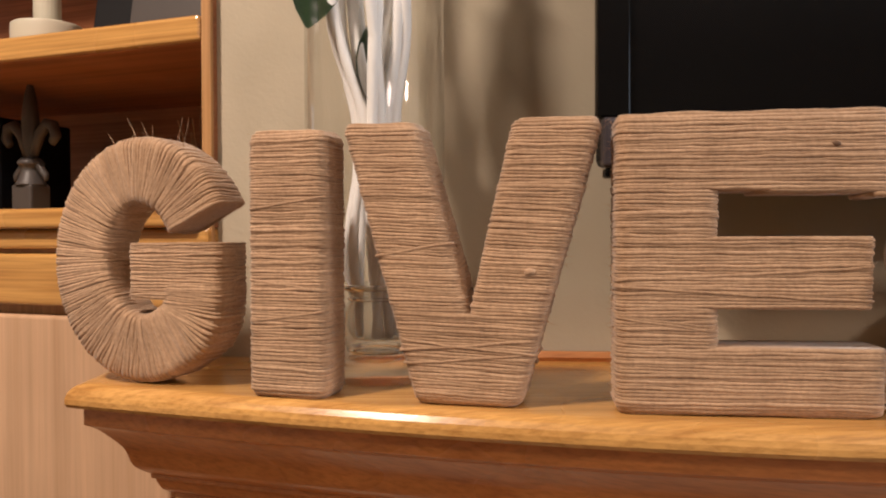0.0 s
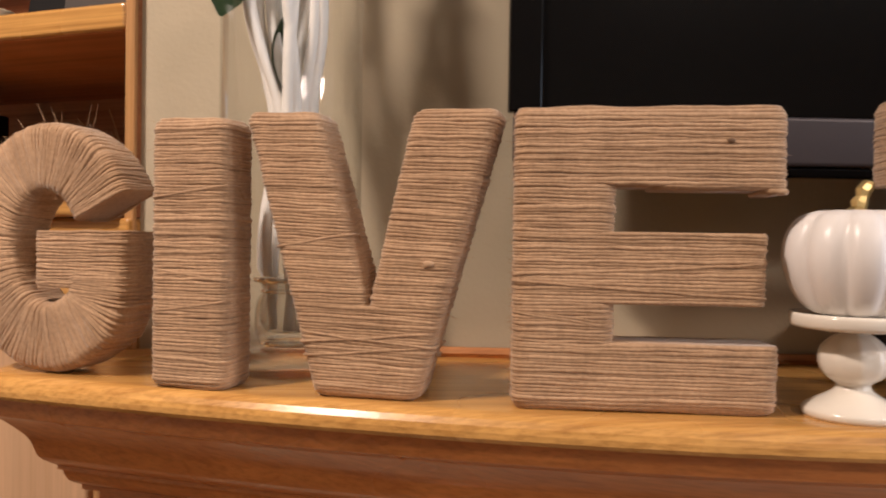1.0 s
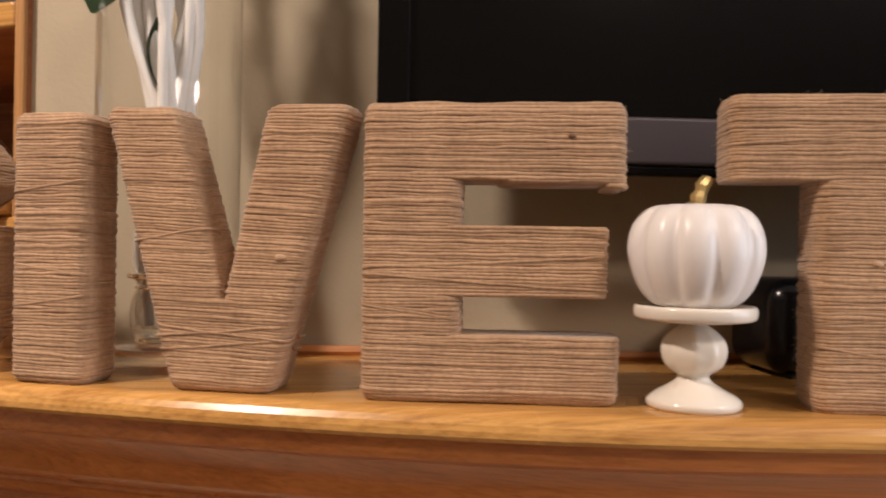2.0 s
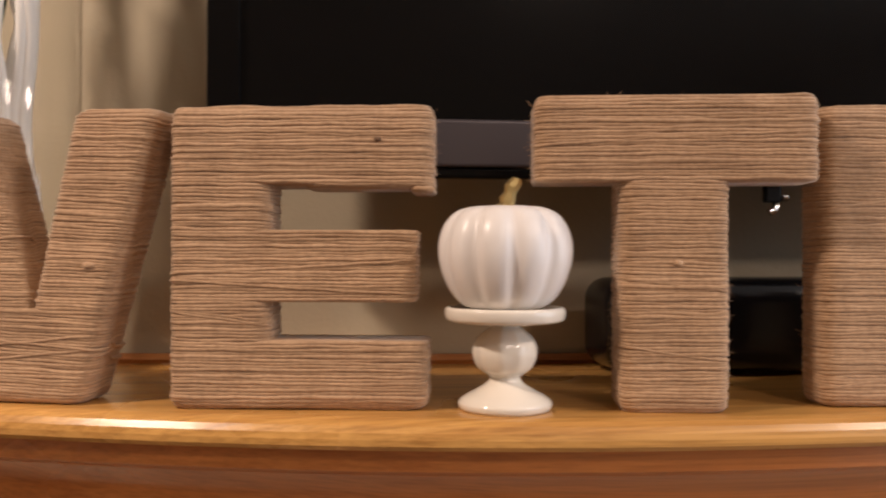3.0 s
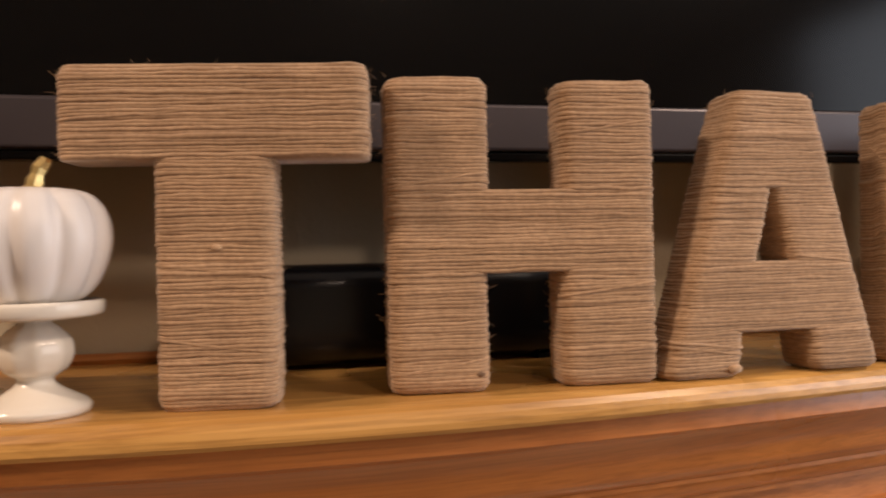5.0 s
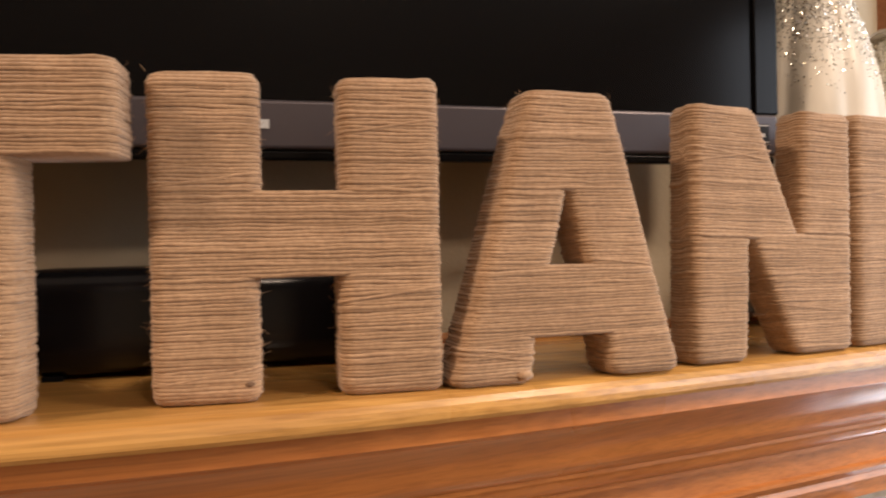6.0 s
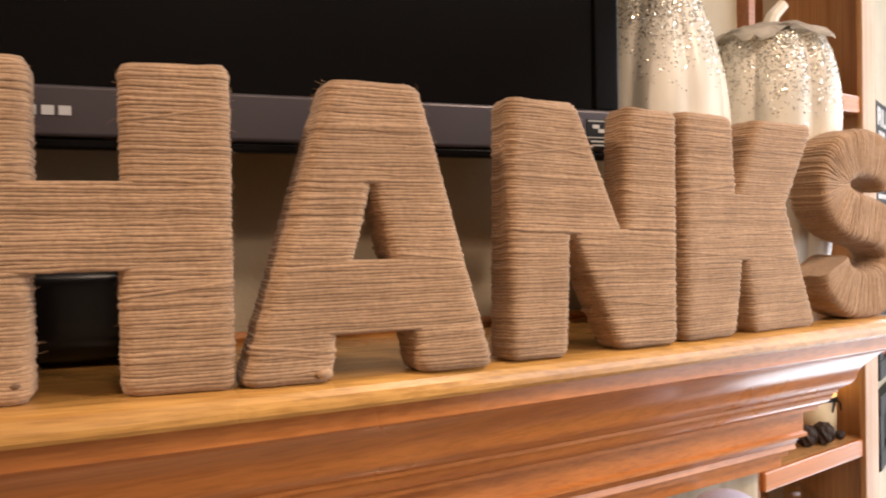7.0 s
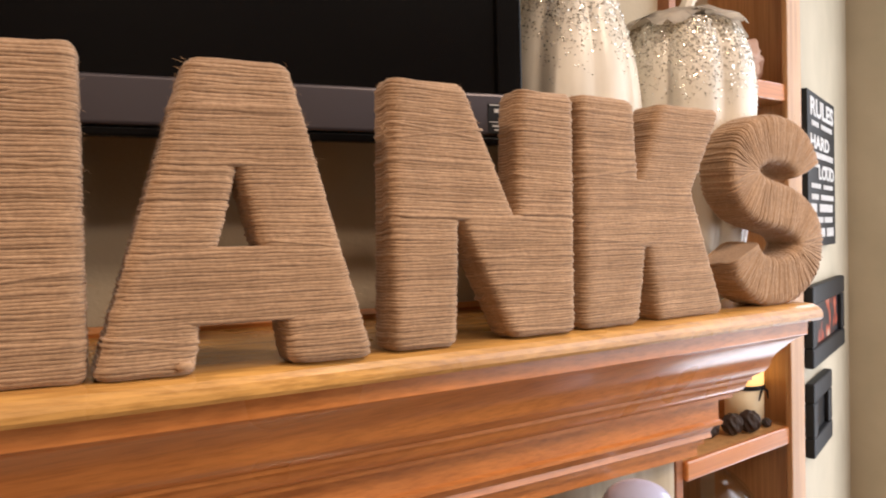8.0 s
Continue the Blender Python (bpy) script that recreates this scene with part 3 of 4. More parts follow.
def knot(ob, u, v, size, mat, seed):
    """A small lump where two ends of twine are tied."""
    rnd = random.Random(seed)
    bm = bmesh.new()
    bmesh.ops.create_icosphere(bm, subdivisions=2, radius=size)
    for p in bm.verts:
        p.co *= rnd.uniform(0.75, 1.2)
        p.co = Vector((u + p.co.x * 1.3, -0.0012 + p.co.y * 0.7, v + p.co.z * 0.8))
    part("knot", bm, mat, ob, "small knot in the twine", True)


DARK_KNOT = material("dark_fibre", (0.17, 0.10, 0.06), 0.9)
LETTERS = {o.name: o for o in scene.objects if o.name.startswith("letter_") and o.parent is None}
knot(LETTERS["letter_v"], 0.128, 0.096, 0.0032, TWINE, 1)
knot(LETTERS["letter_e"], 0.139, 0.180, 0.0022, DARK_KNOT, 2)
knot(LETTERS["letter_h"], 0.057, 0.012, 0.0022, DARK_KNOT, 3)
knot(LETTERS["letter_a"], 0.053, 0.006, 0.0042, TWINE, 4)
knot(LETTERS["letter_t"], 0.092, 0.098, 0.0026, TWINE, 5)


# ---- television ----
tv = thing("television", pose(0.0, 0.600, 0), "large black flat television with plum-grey lower bezel on the wall", "television")
TX0, TX1, TZ0, TZ1 = 0.013, 1.010, 1.566, 2.165
part("back_housing", box_bm(TX0 + 0.01, 0.012, TZ0 + 0.012, TX1 - 0.01, 0.06, TZ1 - 0.01, 0.006), BLACK, tv)
part("screen", box_bm(TX0 + 0.026, 0.004, 1.615, TX1 - 0.026, 0.012, TZ1 - 0.03), SCREEN, tv, "dark glossy screen")
for nm, x0, x1, z0, z1 in (("side_frame", TX0, TX0 + 0.026, 1.614, TZ1), ("side_frame", TX1 - 0.026, TX1, 1.614, TZ1), ("top_frame", TX0 + 0.026, TX1 - 0.026, TZ1 - 0.03, TZ1)):
    part(nm, box_bm(x0, 0.0, z0, x1, 0.0118, z1, 0.0015), BLACK_GLOSS, tv, "glossy black frame")
part("lower_bezel", box_bm(TX0 + 0.004, -0.004, 1.5745, TX1 - 0.004, 0.0118, 1.6135, 0.003, 3), BEZEL, tv, "brushed plum-grey lower bezel")
part("bottom_lip", box_bm(TX0 + 0.006, -0.001, TZ0, TX1 - 0.006, 0.0118, 1.574, 0.002), BLACK_GLOSS, tv)
part("wall_bracket", box_bm(0.36, 0.06, 1.72, 0.66, 0.1155, 2.0, 0.004), BLACK, tv)
for k, (w, dx) in enumerate(((0.0085, 0), (0.0095, 0.012), (0.0085, 0.025), (0.0085, 0.0365))):
    part("maker_mark", box_bm(0.484 + dx, -0.0048, 1.5905, 0.484 + dx + w, -0.0036, 1.5975), SILVER, tv, "small silver mark")
badge = part("badge", box_bm(0.971, -0.0049, 1.577, 0.995, -0.0036, 1.604), INK, tv, "small black sticker with white print")
for x0, z0, x1, z1 in ((0.972, 1.6020, 0.994, 1.6030), (0.972, 1.5865, 0.994, 1.5873), (0.975, 1.5825, 0.991, 1.5840), (0.977, 1.5790, 0.989, 1.5803), (0.977, 1.5955, 0.984, 1.5990), (0.983, 1.5915, 0.990, 1.5950)):
    part("badge_print", box_bm(x0, -0.0055, z0, x1, -0.0048, z1), CHALK, badge)
part("clip_tab", box_bm(0.478, 0.006, 1.549, 0.492, 0.014, 1.567, 0.0015), BLACK, tv, "black cable clip tab")
part("clip_screw", box_bm(0.4925, 0.005, 1.5505, 0.4985, 0.011, 1.5555, 0.0015), CHROME, tv, "bright metal screw")
cv, cf = tube_data([(0.4875, 0.010, 1.550), (0.4875, 0.007, 1.546), (0.485, 0.006, 1.542), (0.481, 0.006, 1.540)], [0.0026, 0.0028, 0.003, 0.0035], 8)
mesh_object("cable_clip", cv, cf, CHROME, tv, "small metal cable clip", True)

# ---- black box under the television ----
bx = thing("media_box", pose(0.340, 0.600, SHELF), "black glossy media box standing on the mantel", "media box")
part("case", box_bm(0.0, 0.0, 0.003, 0.285, 0.095, 0.084, 0.020, 6), CASE, bx, "", True)
for fx in (0.02, 0.255):
    part("foot", box_bm(fx, 0.01, 0.0, fx + 0.015, 0.08, 0.004), BLACK, bx)

# ---- white pumpkin on a candle stand ----
holder = thing("candle_stand", pose(0.231, 0.492, SHELF), "cream glazed ceramic pedestal stand on the mantel", "candle stand")
foot = [(0.0, 0.0), (0.0305, 0.0)] + soft([(0.0315, 0.002), (0.0315, 0.005), (0.028, 0.0085), (0.020, 0.013), (0.0125, 0.018), (0.0105, 0.022), (0.013, 0.0245)])
part("foot", lathe_bm(foot + [(0.0, 0.0245)], 48), CREAM, holder, "", True)


def knop(a, k):
    return 1 + 0.02 * math.cos(10 * a)


part("knop", lathe_bm([(0.0, 0.0235)] + soft([(0.012, 0.024), (0.0185, 0.029), (0.0218, 0.038), (0.0205, 0.047), (0.0145, 0.054), (0.0095, 0.058), (0.010, 0.062)]) + [(0.0, 0.062)], 60, knop), CREAM, holder, "ribbed round knop", True)
part("plate", lathe_bm([(0.0, 0.0595), (0.012, 0.0598)] + soft([(0.030, 0.0605), (0.0385, 0.062), (0.0405, 0.0655), (0.0405, 0.070), (0.039, 0.0718)]) + [(0.0365, 0.0712), (0.034, 0.0695), (0.0, 0.0695)], 56), CREAM, holder, "round plate with a raised rim", True)


def pumpkin_ribs(count, deep, phase=0.0):
    def ribs(a, k):
        w = abs(math.sin(count * (a + phase) / 2))
        return 1 - deep * (1 - w) ** 1.6 + 0.01 * math.sin(3 * a + 1)
    return ribs


holder.scale = (1, 1, 0.955)
pk = thing("white_pumpkin", pose(0.231, 0.492, SHELF + 0.0664), "matte white ribbed pumpkin with a gold stem on the stand", "pumpkin")
prof = soft([(0.0, 0.001), (0.020, 0.0005), (0.032, 0.006), (0.0405, 0.019), (0.0455, 0.037), (0.0440, 0.054), (0.0365, 0.067), (0.024, 0.0722), (0.012, 0.0705), (0.0, 0.067)], 4)
part("body", lathe_bm(prof, 96, pumpkin_ribs(10, 0.115, 0.35)), WHITE, pk, "matte white ribbed body", True)
sv, sf = tube_data([(-0.001, 0, 0.066), (-0.0005, 0, 0.071), (0.001, 0, 0.074), (0.002, 0.001, 0.078), (0.0035, 0, 0.082), (0.0045, 0.001, 0.086), (0.0075, 0.001, 0.090), (0.0085, 0.001, 0.0925)], [0.0115, 0.0078, 0.0050, 0.0058, 0.0042, 0.0052, 0.0047, 0.0036], 7)
mesh_object("stem", sv, sf, GOLD, pk, "shiny gold stem", False)

pk.scale = (1.0, 1.0, 0.96)

# ---- glass vase with white branches ----
vase = thing("glass_vase", pose(-0.166, 0.668, SHELF), "tall clear glass cylinder vase on the mantel", "vase")
R = 0.060
vp = [(R, 0.0195), (R, 0.46), (R - 0.001, 0.4615), (R - 0.002, 0.46), (R - 0.002, 0.445)]
vg = part("cylinder", lathe_bm(vp, 56), THIN, vase, "", True)
bp = [(0.0, 0.0008), (0.054, 0.0)] + soft([(0.058, 0.002), (0.0605, 0.006), (0.0605, 0.015), (0.059, 0.019)], 3) + [(0.0, 0.0192)]
vb = part("base", lathe_bm(bp, 56), CRYSTAL, vase, "thick clear glass base", True)
vb.visible_shadow = False
vg.visible_shadow = False
jar = thing("glass_votive", pose(-0.163, 0.664, SHELF + 0.0212), "small clear glass votive inside the vase", "votive")
jp = [(0.0, 0.0)] + soft([(0.022, 0.0005), (0.029, 0.006), (0.0315, 0.020), (0.030, 0.036), (0.0255, 0.047), (0.029, 0.056), (0.0335, 0.0585)]) + [(0.031, 0.0585), (0.0235, 0.047), (0.0275, 0.034), (0.028, 0.022), (0.022, 0.012), (0.0, 0.010)]
jg = part("bowl", lathe_bm(jp, 40), CRYSTAL, jar, "", True)
jg.visible_shadow = False
for ring_r, ring_z, ring_w in ((0.0318, 0.0565, 0.0026), (0.0262, 0.0465, 0.0016), (0.0255, 0.0030, 0.0026)):
    rv, rf = tube_data([(ring_r * math.cos(radians(9 * i)), ring_r * math.sin(radians(9 * i)), ring_z) for i in range(40)], ring_w, 10, True)
    rim = mesh_object("glass_ring", rv, rf, GLASS, jar, "thick clear glass rim", True)
    rim.visible_shadow = False
rnd = random.Random(5)
branches = thing("white_branches", pose(-0.163, 0.664, SHELF + 0.0325), "bundle of white painted curly branches in the vase", "branches")
for k in range(13):
    a = k * 2.4
    r0, r1 = 0.013 + 0.010 * rnd.random(), 0.026 + 0.026 * rnd.random()
    pts, rad = [], []
    for i in range(26):
        t = i / 25
        z = 0.002 + 0.44 * t
        pinch = 1 - 0.75 * math.exp(-((t - 0.40) / 0.14) ** 2)
        rr = (r0 + (r1 - r0) * t) * (0.35 + 0.65 * pinch) + 0.004 * math.sin(9 * t + k)
        aa = a + 1.1 * t * (1 if k % 2 else -1) + 0.5 * math.sin(5 * t + k)
        rr = min(rr, 0.049 if t > 0.1 else 0.018)
        pts.append((rr * math.cos(aa), rr * math.sin(aa) * 0.8, z))
        rad.append(0.0030 + 0.0022 * min(1.0, 2.2 * t) + 0.0005 * math.sin(17 * t + k))
    bv, bf = tube_data(pts, rad, 8)
    mesh_object("branch", bv, bf, BRANCH, branches, "", True)


def leaf_bm(length, width):
    bm = bmesh.new()
    rows = []
    for i in range(9):
        t = i / 8
        w = width * math.sin(math.pi * min(1, t * 0.97 + 0.02)) ** 0.8
        rows.append([bm.verts.new((sx * w / 2, length * t, -abs(sx) * 0.15 * w + 0.02 * math.sin(3 * t))) for sx in (-1, 0, 1)])
    for p, q in zip(rows, rows[1:]):
        for i in range(2):
            bm.faces.new((p[i], p[i + 1], q[i + 1], q[i]))
    bmesh.ops.solidify(bm, geom=bm.faces[:], thickness=0.0008)
    return bm


for m, ln, wd in ((pose(-0.196, 0.636, 1.800, -92, 12, 15), 0.112, 0.05), (pose(-0.160, 0.655, 1.715, -90, 4, 70), 0.09, 0.022)):
    lf = part("leaf", leaf_bm(ln, wd), LEAF, branches, "dark green leaf", True)
    lf.matrix_basis = branches.matrix_world.inverted() @ m

# ---- glitter pumpkins ----
def flakes(ob, prof, ribs, count, seed, z_low, z_top):
    """Glitter: small tilted chips crowded towards the top, running down in streaks."""
    rnd = random.Random(seed)
    verts, faces = [], []
    tries = 0
    while len(faces) < count and tries < count * 40:
        tries += 1
        k = rnd.randrange(len(prof) - 1)
        f = rnd.random()
        r = prof[k][0] + f * (prof[k + 1][0] - prof[k][0])
        z = prof[k][1] + f * (prof[k + 1][1] - prof[k][1])
        a = rnd.uniform(0, 2 * math.pi)
        reach = z_low + 0.32 * (z_top - z_low) * (math.sin(5 * a + seed) * 0.5 + math.sin(11 * a + 2 * seed) * 0.4)
        dens = (z - reach) / (z_top - reach)
        if rnd.random() > max(0.0, dens) ** 1.3 * (r / 0.08 + 0.15):
            continue
        s = ribs(a, k) * r + 0.0006
        p = Vector((s * math.cos(a), s * math.sin(a), z))
        n = Vector((math.cos(a), math.sin(a), 0.3))
        n += Vector((rnd.gauss(0, 0.45), rnd.gauss(0, 0.45), rnd.gauss(0, 0.45)))
        n.normalize()
        t = n.orthogonal().normalized()
        b2 = n.cross(t)
        w = rnd.uniform(0.0006, 0.0015)
        i = len(verts)
        verts += [p + t * w, p - t * w * 0.5 + b2 * w * 0.87, p - t * w * 0.5 - b2 * w * 0.87]
        faces.append((i, i + 1, i + 2))
    tagged(mesh_object("glitter", verts, faces, FLAKE, ob, "silver and gold glitter flakes"), kind="stuff")


tall = thing("tall_glitter_pumpkin", pose(1.105, 0.668, SHELF), "tall ivory ribbed gourd with silver glitter on the mantel", "pumpkin")
tp = soft([(0.0, 0.002), (0.035, 0.0), (0.060, 0.02), (0.072, 0.07), (0.0765, 0.14), (0.0765, 0.20), (0.070, 0.26), (0.055, 0.315), (0.038, 0.36), (0.023, 0.39), (0.0, 0.40)], 5)
tr = pumpkin_ribs(8, 0.075, 0.2)
part("body", lathe_bm(tp, 90, tr), IVORY, tall, "", True)
flakes(tall, tp, tr, 17000, 3, 0.240, 0.325)
sv, sf = tube_data([(0, 0, 0.392), (0.002, 0, 0.42), (0.008, 0, 0.445)], [0.012, 0.008, 0.007], 8)
mesh_object("stem", sv, sf, IVORY, tall)

squat = thing("round_glitter_pumpkin", pose(1.276, 0.690, SHELF), "round ivory ribbed pumpkin with silver glitter and leaves", "pumpkin")
sp = soft([(0.0, 0.002), (0.04, 0.0), (0.058, 0.02), (0.070, 0.07), (0.078, 0.15), (0.083, 0.21), (0.083, 0.255), (0.075, 0.295), (0.058, 0.318), (0.03, 0.325), (0.0, 0.32)], 5)
sr = pumpkin_ribs(8, 0.14, 0.1)
part("body", lathe_bm(sp, 100, sr), IVORY, squat, "", True)
flakes(squat, sp, sr, 17000, 8, 0.205, 0.285)
sv, sf = tube_data([(0, 0, 0.318), (0.002, 0, 0.335), (0.008, -0.004, 0.352), (0.02, -0.008, 0.365)], [0.013, 0.009, 0.008, 0.007], 8)
mesh_object("stem", sv, sf, IVORY, squat)


def broad_leaf():
    bm = bmesh.new()
    rows = []
    for i in range(11):
        t = i / 10
        w = 0.040 * math.sin(math.pi * (0.06 + 0.92 * t)) ** 0.7 * (1 + 0.12 * math.sin(14 * t))
        rows.append([bm.verts.new((0.080 * t, sx * w * 0.9, -0.030 * t ** 2.4 - 0.006 * sx * sx + 0.002 * math.sin(16 * t + 3 * sx))) for sx in (-1, -0.5, 0, 0.5, 1)])
    for p, q in zip(rows, rows[1:]):
        for i in range(4):
            bm.faces.new((p[i], p[i + 1], q[i + 1], q[i]))
    bmesh.ops.solidify(bm, geom=bm.faces[:], thickness=0.003)
    return bm


for yaw, dz in ((-15, 0), (-75, 0.004), (-140, 0.002), (70, 0.0), (160, 0.003)):
    lf = part("leaf", broad_leaf(), CREAM, squat, "ivory glazed leaf", True)
    lf.matrix_basis = pose(0, 0, 0.334 + dz, 0, -4, yaw)

# ---- left shelf cabinet ----
def in_cabinet(base, x, y, z, yaw=0):
    return base @ pose(x, y, z, 0, 0, yaw)


LC = pose(-0.3335, 0.7765, 0, 0, 0, -21.7)
lcab = thing("shelf_cabinet", LC, "built-in oak cabinet with open shelves above panel doors", "cabinet")
part("side_panel", box_bm(-0.010, 0.0, 1.53, 0.0, 0.34, 2.6, 0.001), OAK_SHADED, lcab)
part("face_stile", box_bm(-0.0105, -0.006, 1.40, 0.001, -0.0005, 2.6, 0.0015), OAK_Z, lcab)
part("back_panel", box_bm(-1.30, 0.33, 1.53, -0.0135, 0.345, 2.6), OAK_SHADED, lcab)
part("shelf", box_bm(-1.30, 0.004, 1.7165, -0.0135, 0.329, 1.742, 0.003), OAK_SHADED, lcab)
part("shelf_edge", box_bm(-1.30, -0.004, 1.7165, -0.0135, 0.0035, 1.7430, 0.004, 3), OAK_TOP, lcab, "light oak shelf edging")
part("shelf", box_bm(-1.30, 0.004, 2.05, -0.0135, 0.329, 2.072, 0.003), OAK_SHADED, lcab)
part("counter", box_bm(-1.30, -0.022, 1.530, -0.0135, 0.329, 1.552, 0.005, 3), OAK_TOP, lcab, "oak ledge with rounded edge")
part("cornice", box_bm(-1.30, -0.010, 1.508, 0.0, 0.30, 1.5295, 0.004), OAK_TOP, lcab)
part("base_body", box_bm(-1.30, 0.004, 0.0, 0.0, 0.33, 1.5075), OAK_Z, lcab)
part("drawer_front", box_bm(-0.64, -0.014, 1.447, -0.016, 0.0035, 1.503, 0.004, 3), OAK_TOP, lcab)
part("door", box_bm(-0.64, -0.010, 0.12, -0.050, 0.0035, 1.436, 0.004, 3), OAK_PALE, lcab, "plain pale oak door")
part("base_stile", box_bm(-0.046, -0.006, 0.0, 0.0, 0.0035, 1.443, 0.002), OAK_Z, lcab)

CZ = 1.5525
fleur = thing("fleur_de_lis_finial", in_cabinet(LC, -0.364, 0.11, CZ) @ Matrix.Diagonal((0.92, 1.0, 1.13, 1)), "dark grey cast fleur-de-lis finial on the cabinet ledge", "finial")
part("plinth", box_bm(-0.018, -0.016, 0.0, 0.018, 0.016, 0.032, 0.003), IRON, fleur)
part("neck", lathe_bm([(0.0, 0.030)] + soft([(0.020, 0.031), (0.014, 0.042), (0.012, 0.05), (0.017, 0.056), (0.012, 0.062)]) + [(0.0, 0.062)], 20), IRON, fleur, "", True)
pet = bmesh.new()
bmesh.ops.create_uvsphere(pet, u_segments=16, v_segments=14, radius=1)
for v in pet.verts:
    t = v.co.z
    w = 0.013 * (1 - 0.75 * max(0, t) ** 1.5)
    v.co = Vector((v.co.x * w, v.co.y * 0.010, 0.103 + t * 0.048))
part("centre_petal", pet, IRON, fleur, "", True)
for sgn in (-1, 1):
    pv, pf = tube_data([(sgn * 0.006, 0, 0.066), (sgn * 0.016, 0, 0.088), (sgn * 0.030, 0, 0.100), (sgn * 0.042, 0, 0.097), (sgn * 0.046, 0, 0.085), (sgn * 0.039, 0, 0.078)], [0.006, 0.007, 0.0068, 0.0075, 0.007, 0.005], 10)
    mesh_object("side_petal", pv, pf, IRON, fleur, "", True)
    pv, pf = tube_data([(sgn * 0.006, 0, 0.060), (sgn * 0.018, 0, 0.050), (sgn * 0.027, 0, 0.042), (sgn * 0.028, 0, 0.036)], [0.005, 0.005, 0.0045, 0.003], 8)
    mesh_object("lower_curl", pv, pf, IRON, fleur, "", True)
dark = thing("black_box", in_cabinet(LC, -0.468, 0.10, CZ), "black upright box on the cabinet ledge", "box")
part("case", box_bm(-0.06, 0, 0.0, 0.06, 0.12, 0.125, 0.004), BLACK, dark)
bowl = thing("dried_reeds", in_cabinet(LC, -0.115, 0.13, CZ), "dry brown reeds in a low brown bowl", "dried reeds")
part("bowl", lathe_bm([(0.0, 0.0), (0.03, 0.0), (0.045, 0.02), (0.05, 0.04), (0.046, 0.04), (0.04, 0.02), (0.0, 0.006)], 28), IRON, bowl, "", True)
rnd = random.Random(9)
REED = material("dry_reed", (0.30, 0.19, 0.10), 0.7)
for k in range(14):
    a = rnd.uniform(0, 6.28)
    lean = rnd.uniform(0.1, 0.75)
    tip = Vector((math.cos(a) * lean * 0.12, math.sin(a) * lean * 0.07, rnd.uniform(0.08, 0.115)))
    rv, rf = tube_data([(0, 0, 0.007), tip * 0.5 + Vector((0, 0, 0.012)), tip], [0.0009, 0.0009, 0.0006], 5)
    mesh_object("reed", rv, rf, REED, bowl)
UZ = 1.7425
pot = thing("cream_pot", in_cabinet(LC, -0.312, 0.09, UZ), "cream ceramic pot on the upper shelf", "pot")
part("body", lathe_bm([(0.0, 0.0), (0.037, 0.0)] + soft([(0.040, 0.003), (0.0415, 0.02), (0.0415, 0.036), (0.040, 0.039)]) + [(0.037, 0.039), (0.036, 0.008), (0.0, 0.006)], 40), POT, pot, "", True)
part("candle", lathe_bm([(0.0, 0.006), (0.016, 0.0065), (0.016, 0.075), (0.0, 0.075)], 24), POT, pot)
tray = thing("picture_frame", in_cabinet(LC, -0.142, 0.10, UZ) @ pose(0, 0, 0, -10), "dark grey picture frame leaning on the upper shelf", "picture frame")
part("frame", box_bm(-0.115, 0, 0.0, 0.110, 0.012, 0.20, 0.003), INK, tray)
part("picture", box_bm(-0.055, -0.002, 0.03, 0.055, 0.0, 0.17), IRON, tray)
part("strut", box_bm(-0.01, 0.012, 0.02, 0.01, 0.05, 0.03), INK, tray)

# ---- right shelf cabinet ----
RC = pose(1.322, 0.768, 0, 0, 0, 16)
rcab = thing("shelf_cabinet", RC, "built-in oak cabinet with open lit shelves", "cabinet")
part("side_panel", box_bm(0.0, 0.0, 0.0, 0.014, 0.29, 2.6), OAK_SHADED, rcab)
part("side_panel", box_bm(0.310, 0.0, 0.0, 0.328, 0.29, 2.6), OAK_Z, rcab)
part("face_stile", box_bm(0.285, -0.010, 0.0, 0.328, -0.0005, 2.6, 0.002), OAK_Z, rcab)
part("back_panel", box_bm(0.0145, 0.28, 0.0, 0.3095, 0.295, 2.6), OAK_SHADED, rcab)
for z in (0.62, 0.93, 1.152, 1.672, 2.05):
    part("shelf", box_bm(0.0145, 0.003, z, 0.3095, 0.279, z + 0.024, 0.002), OAK_Z, rcab)
    part("shelf_edge", box_bm(0.0145, -0.007, z - 0.001, 0.2845, 0.0025, z + 0.0255, 0.003, 3), OAK_X, rcab)
SZ = 1.1765
candle = thing("jar_candle", in_cabinet(RC, 0.268, 0.058, SZ) @ Matrix.Scale(1.12, 4), "glowing cream pillar candle tied with black ribbon", "candle")
part("wax", lathe_bm([(0.0, 0.0), (0.026, 0.0), (0.0265, 0.055), (0.0, 0.055)], 32), WAX, candle, "cream wax", True)
part("glowing_top", lathe_bm([(0.0, 0.0555), (0.0265, 0.0555), (0.0262, 0.088), (0.022, 0.090), (0.0, 0.084)], 32), FLAME, candle, "upper wax lit from inside", True)
part("ribbon", lathe_bm([(0.0268, 0.049), (0.0278, 0.0495), (0.0278, 0.0545), (0.0268, 0.055)], 32), INK, candle, "black ribbon")
for sgn in (-1, 1):
    rv, rf = tube_data([(0, -0.028, 0.052), (sgn * 0.008, -0.030, 0.047), (sgn * 0.012, -0.029, 0.036)], [0.0015, 0.0016, 0.001], 6)
    mesh_object("ribbon_tail", rv, rf, INK, candle)


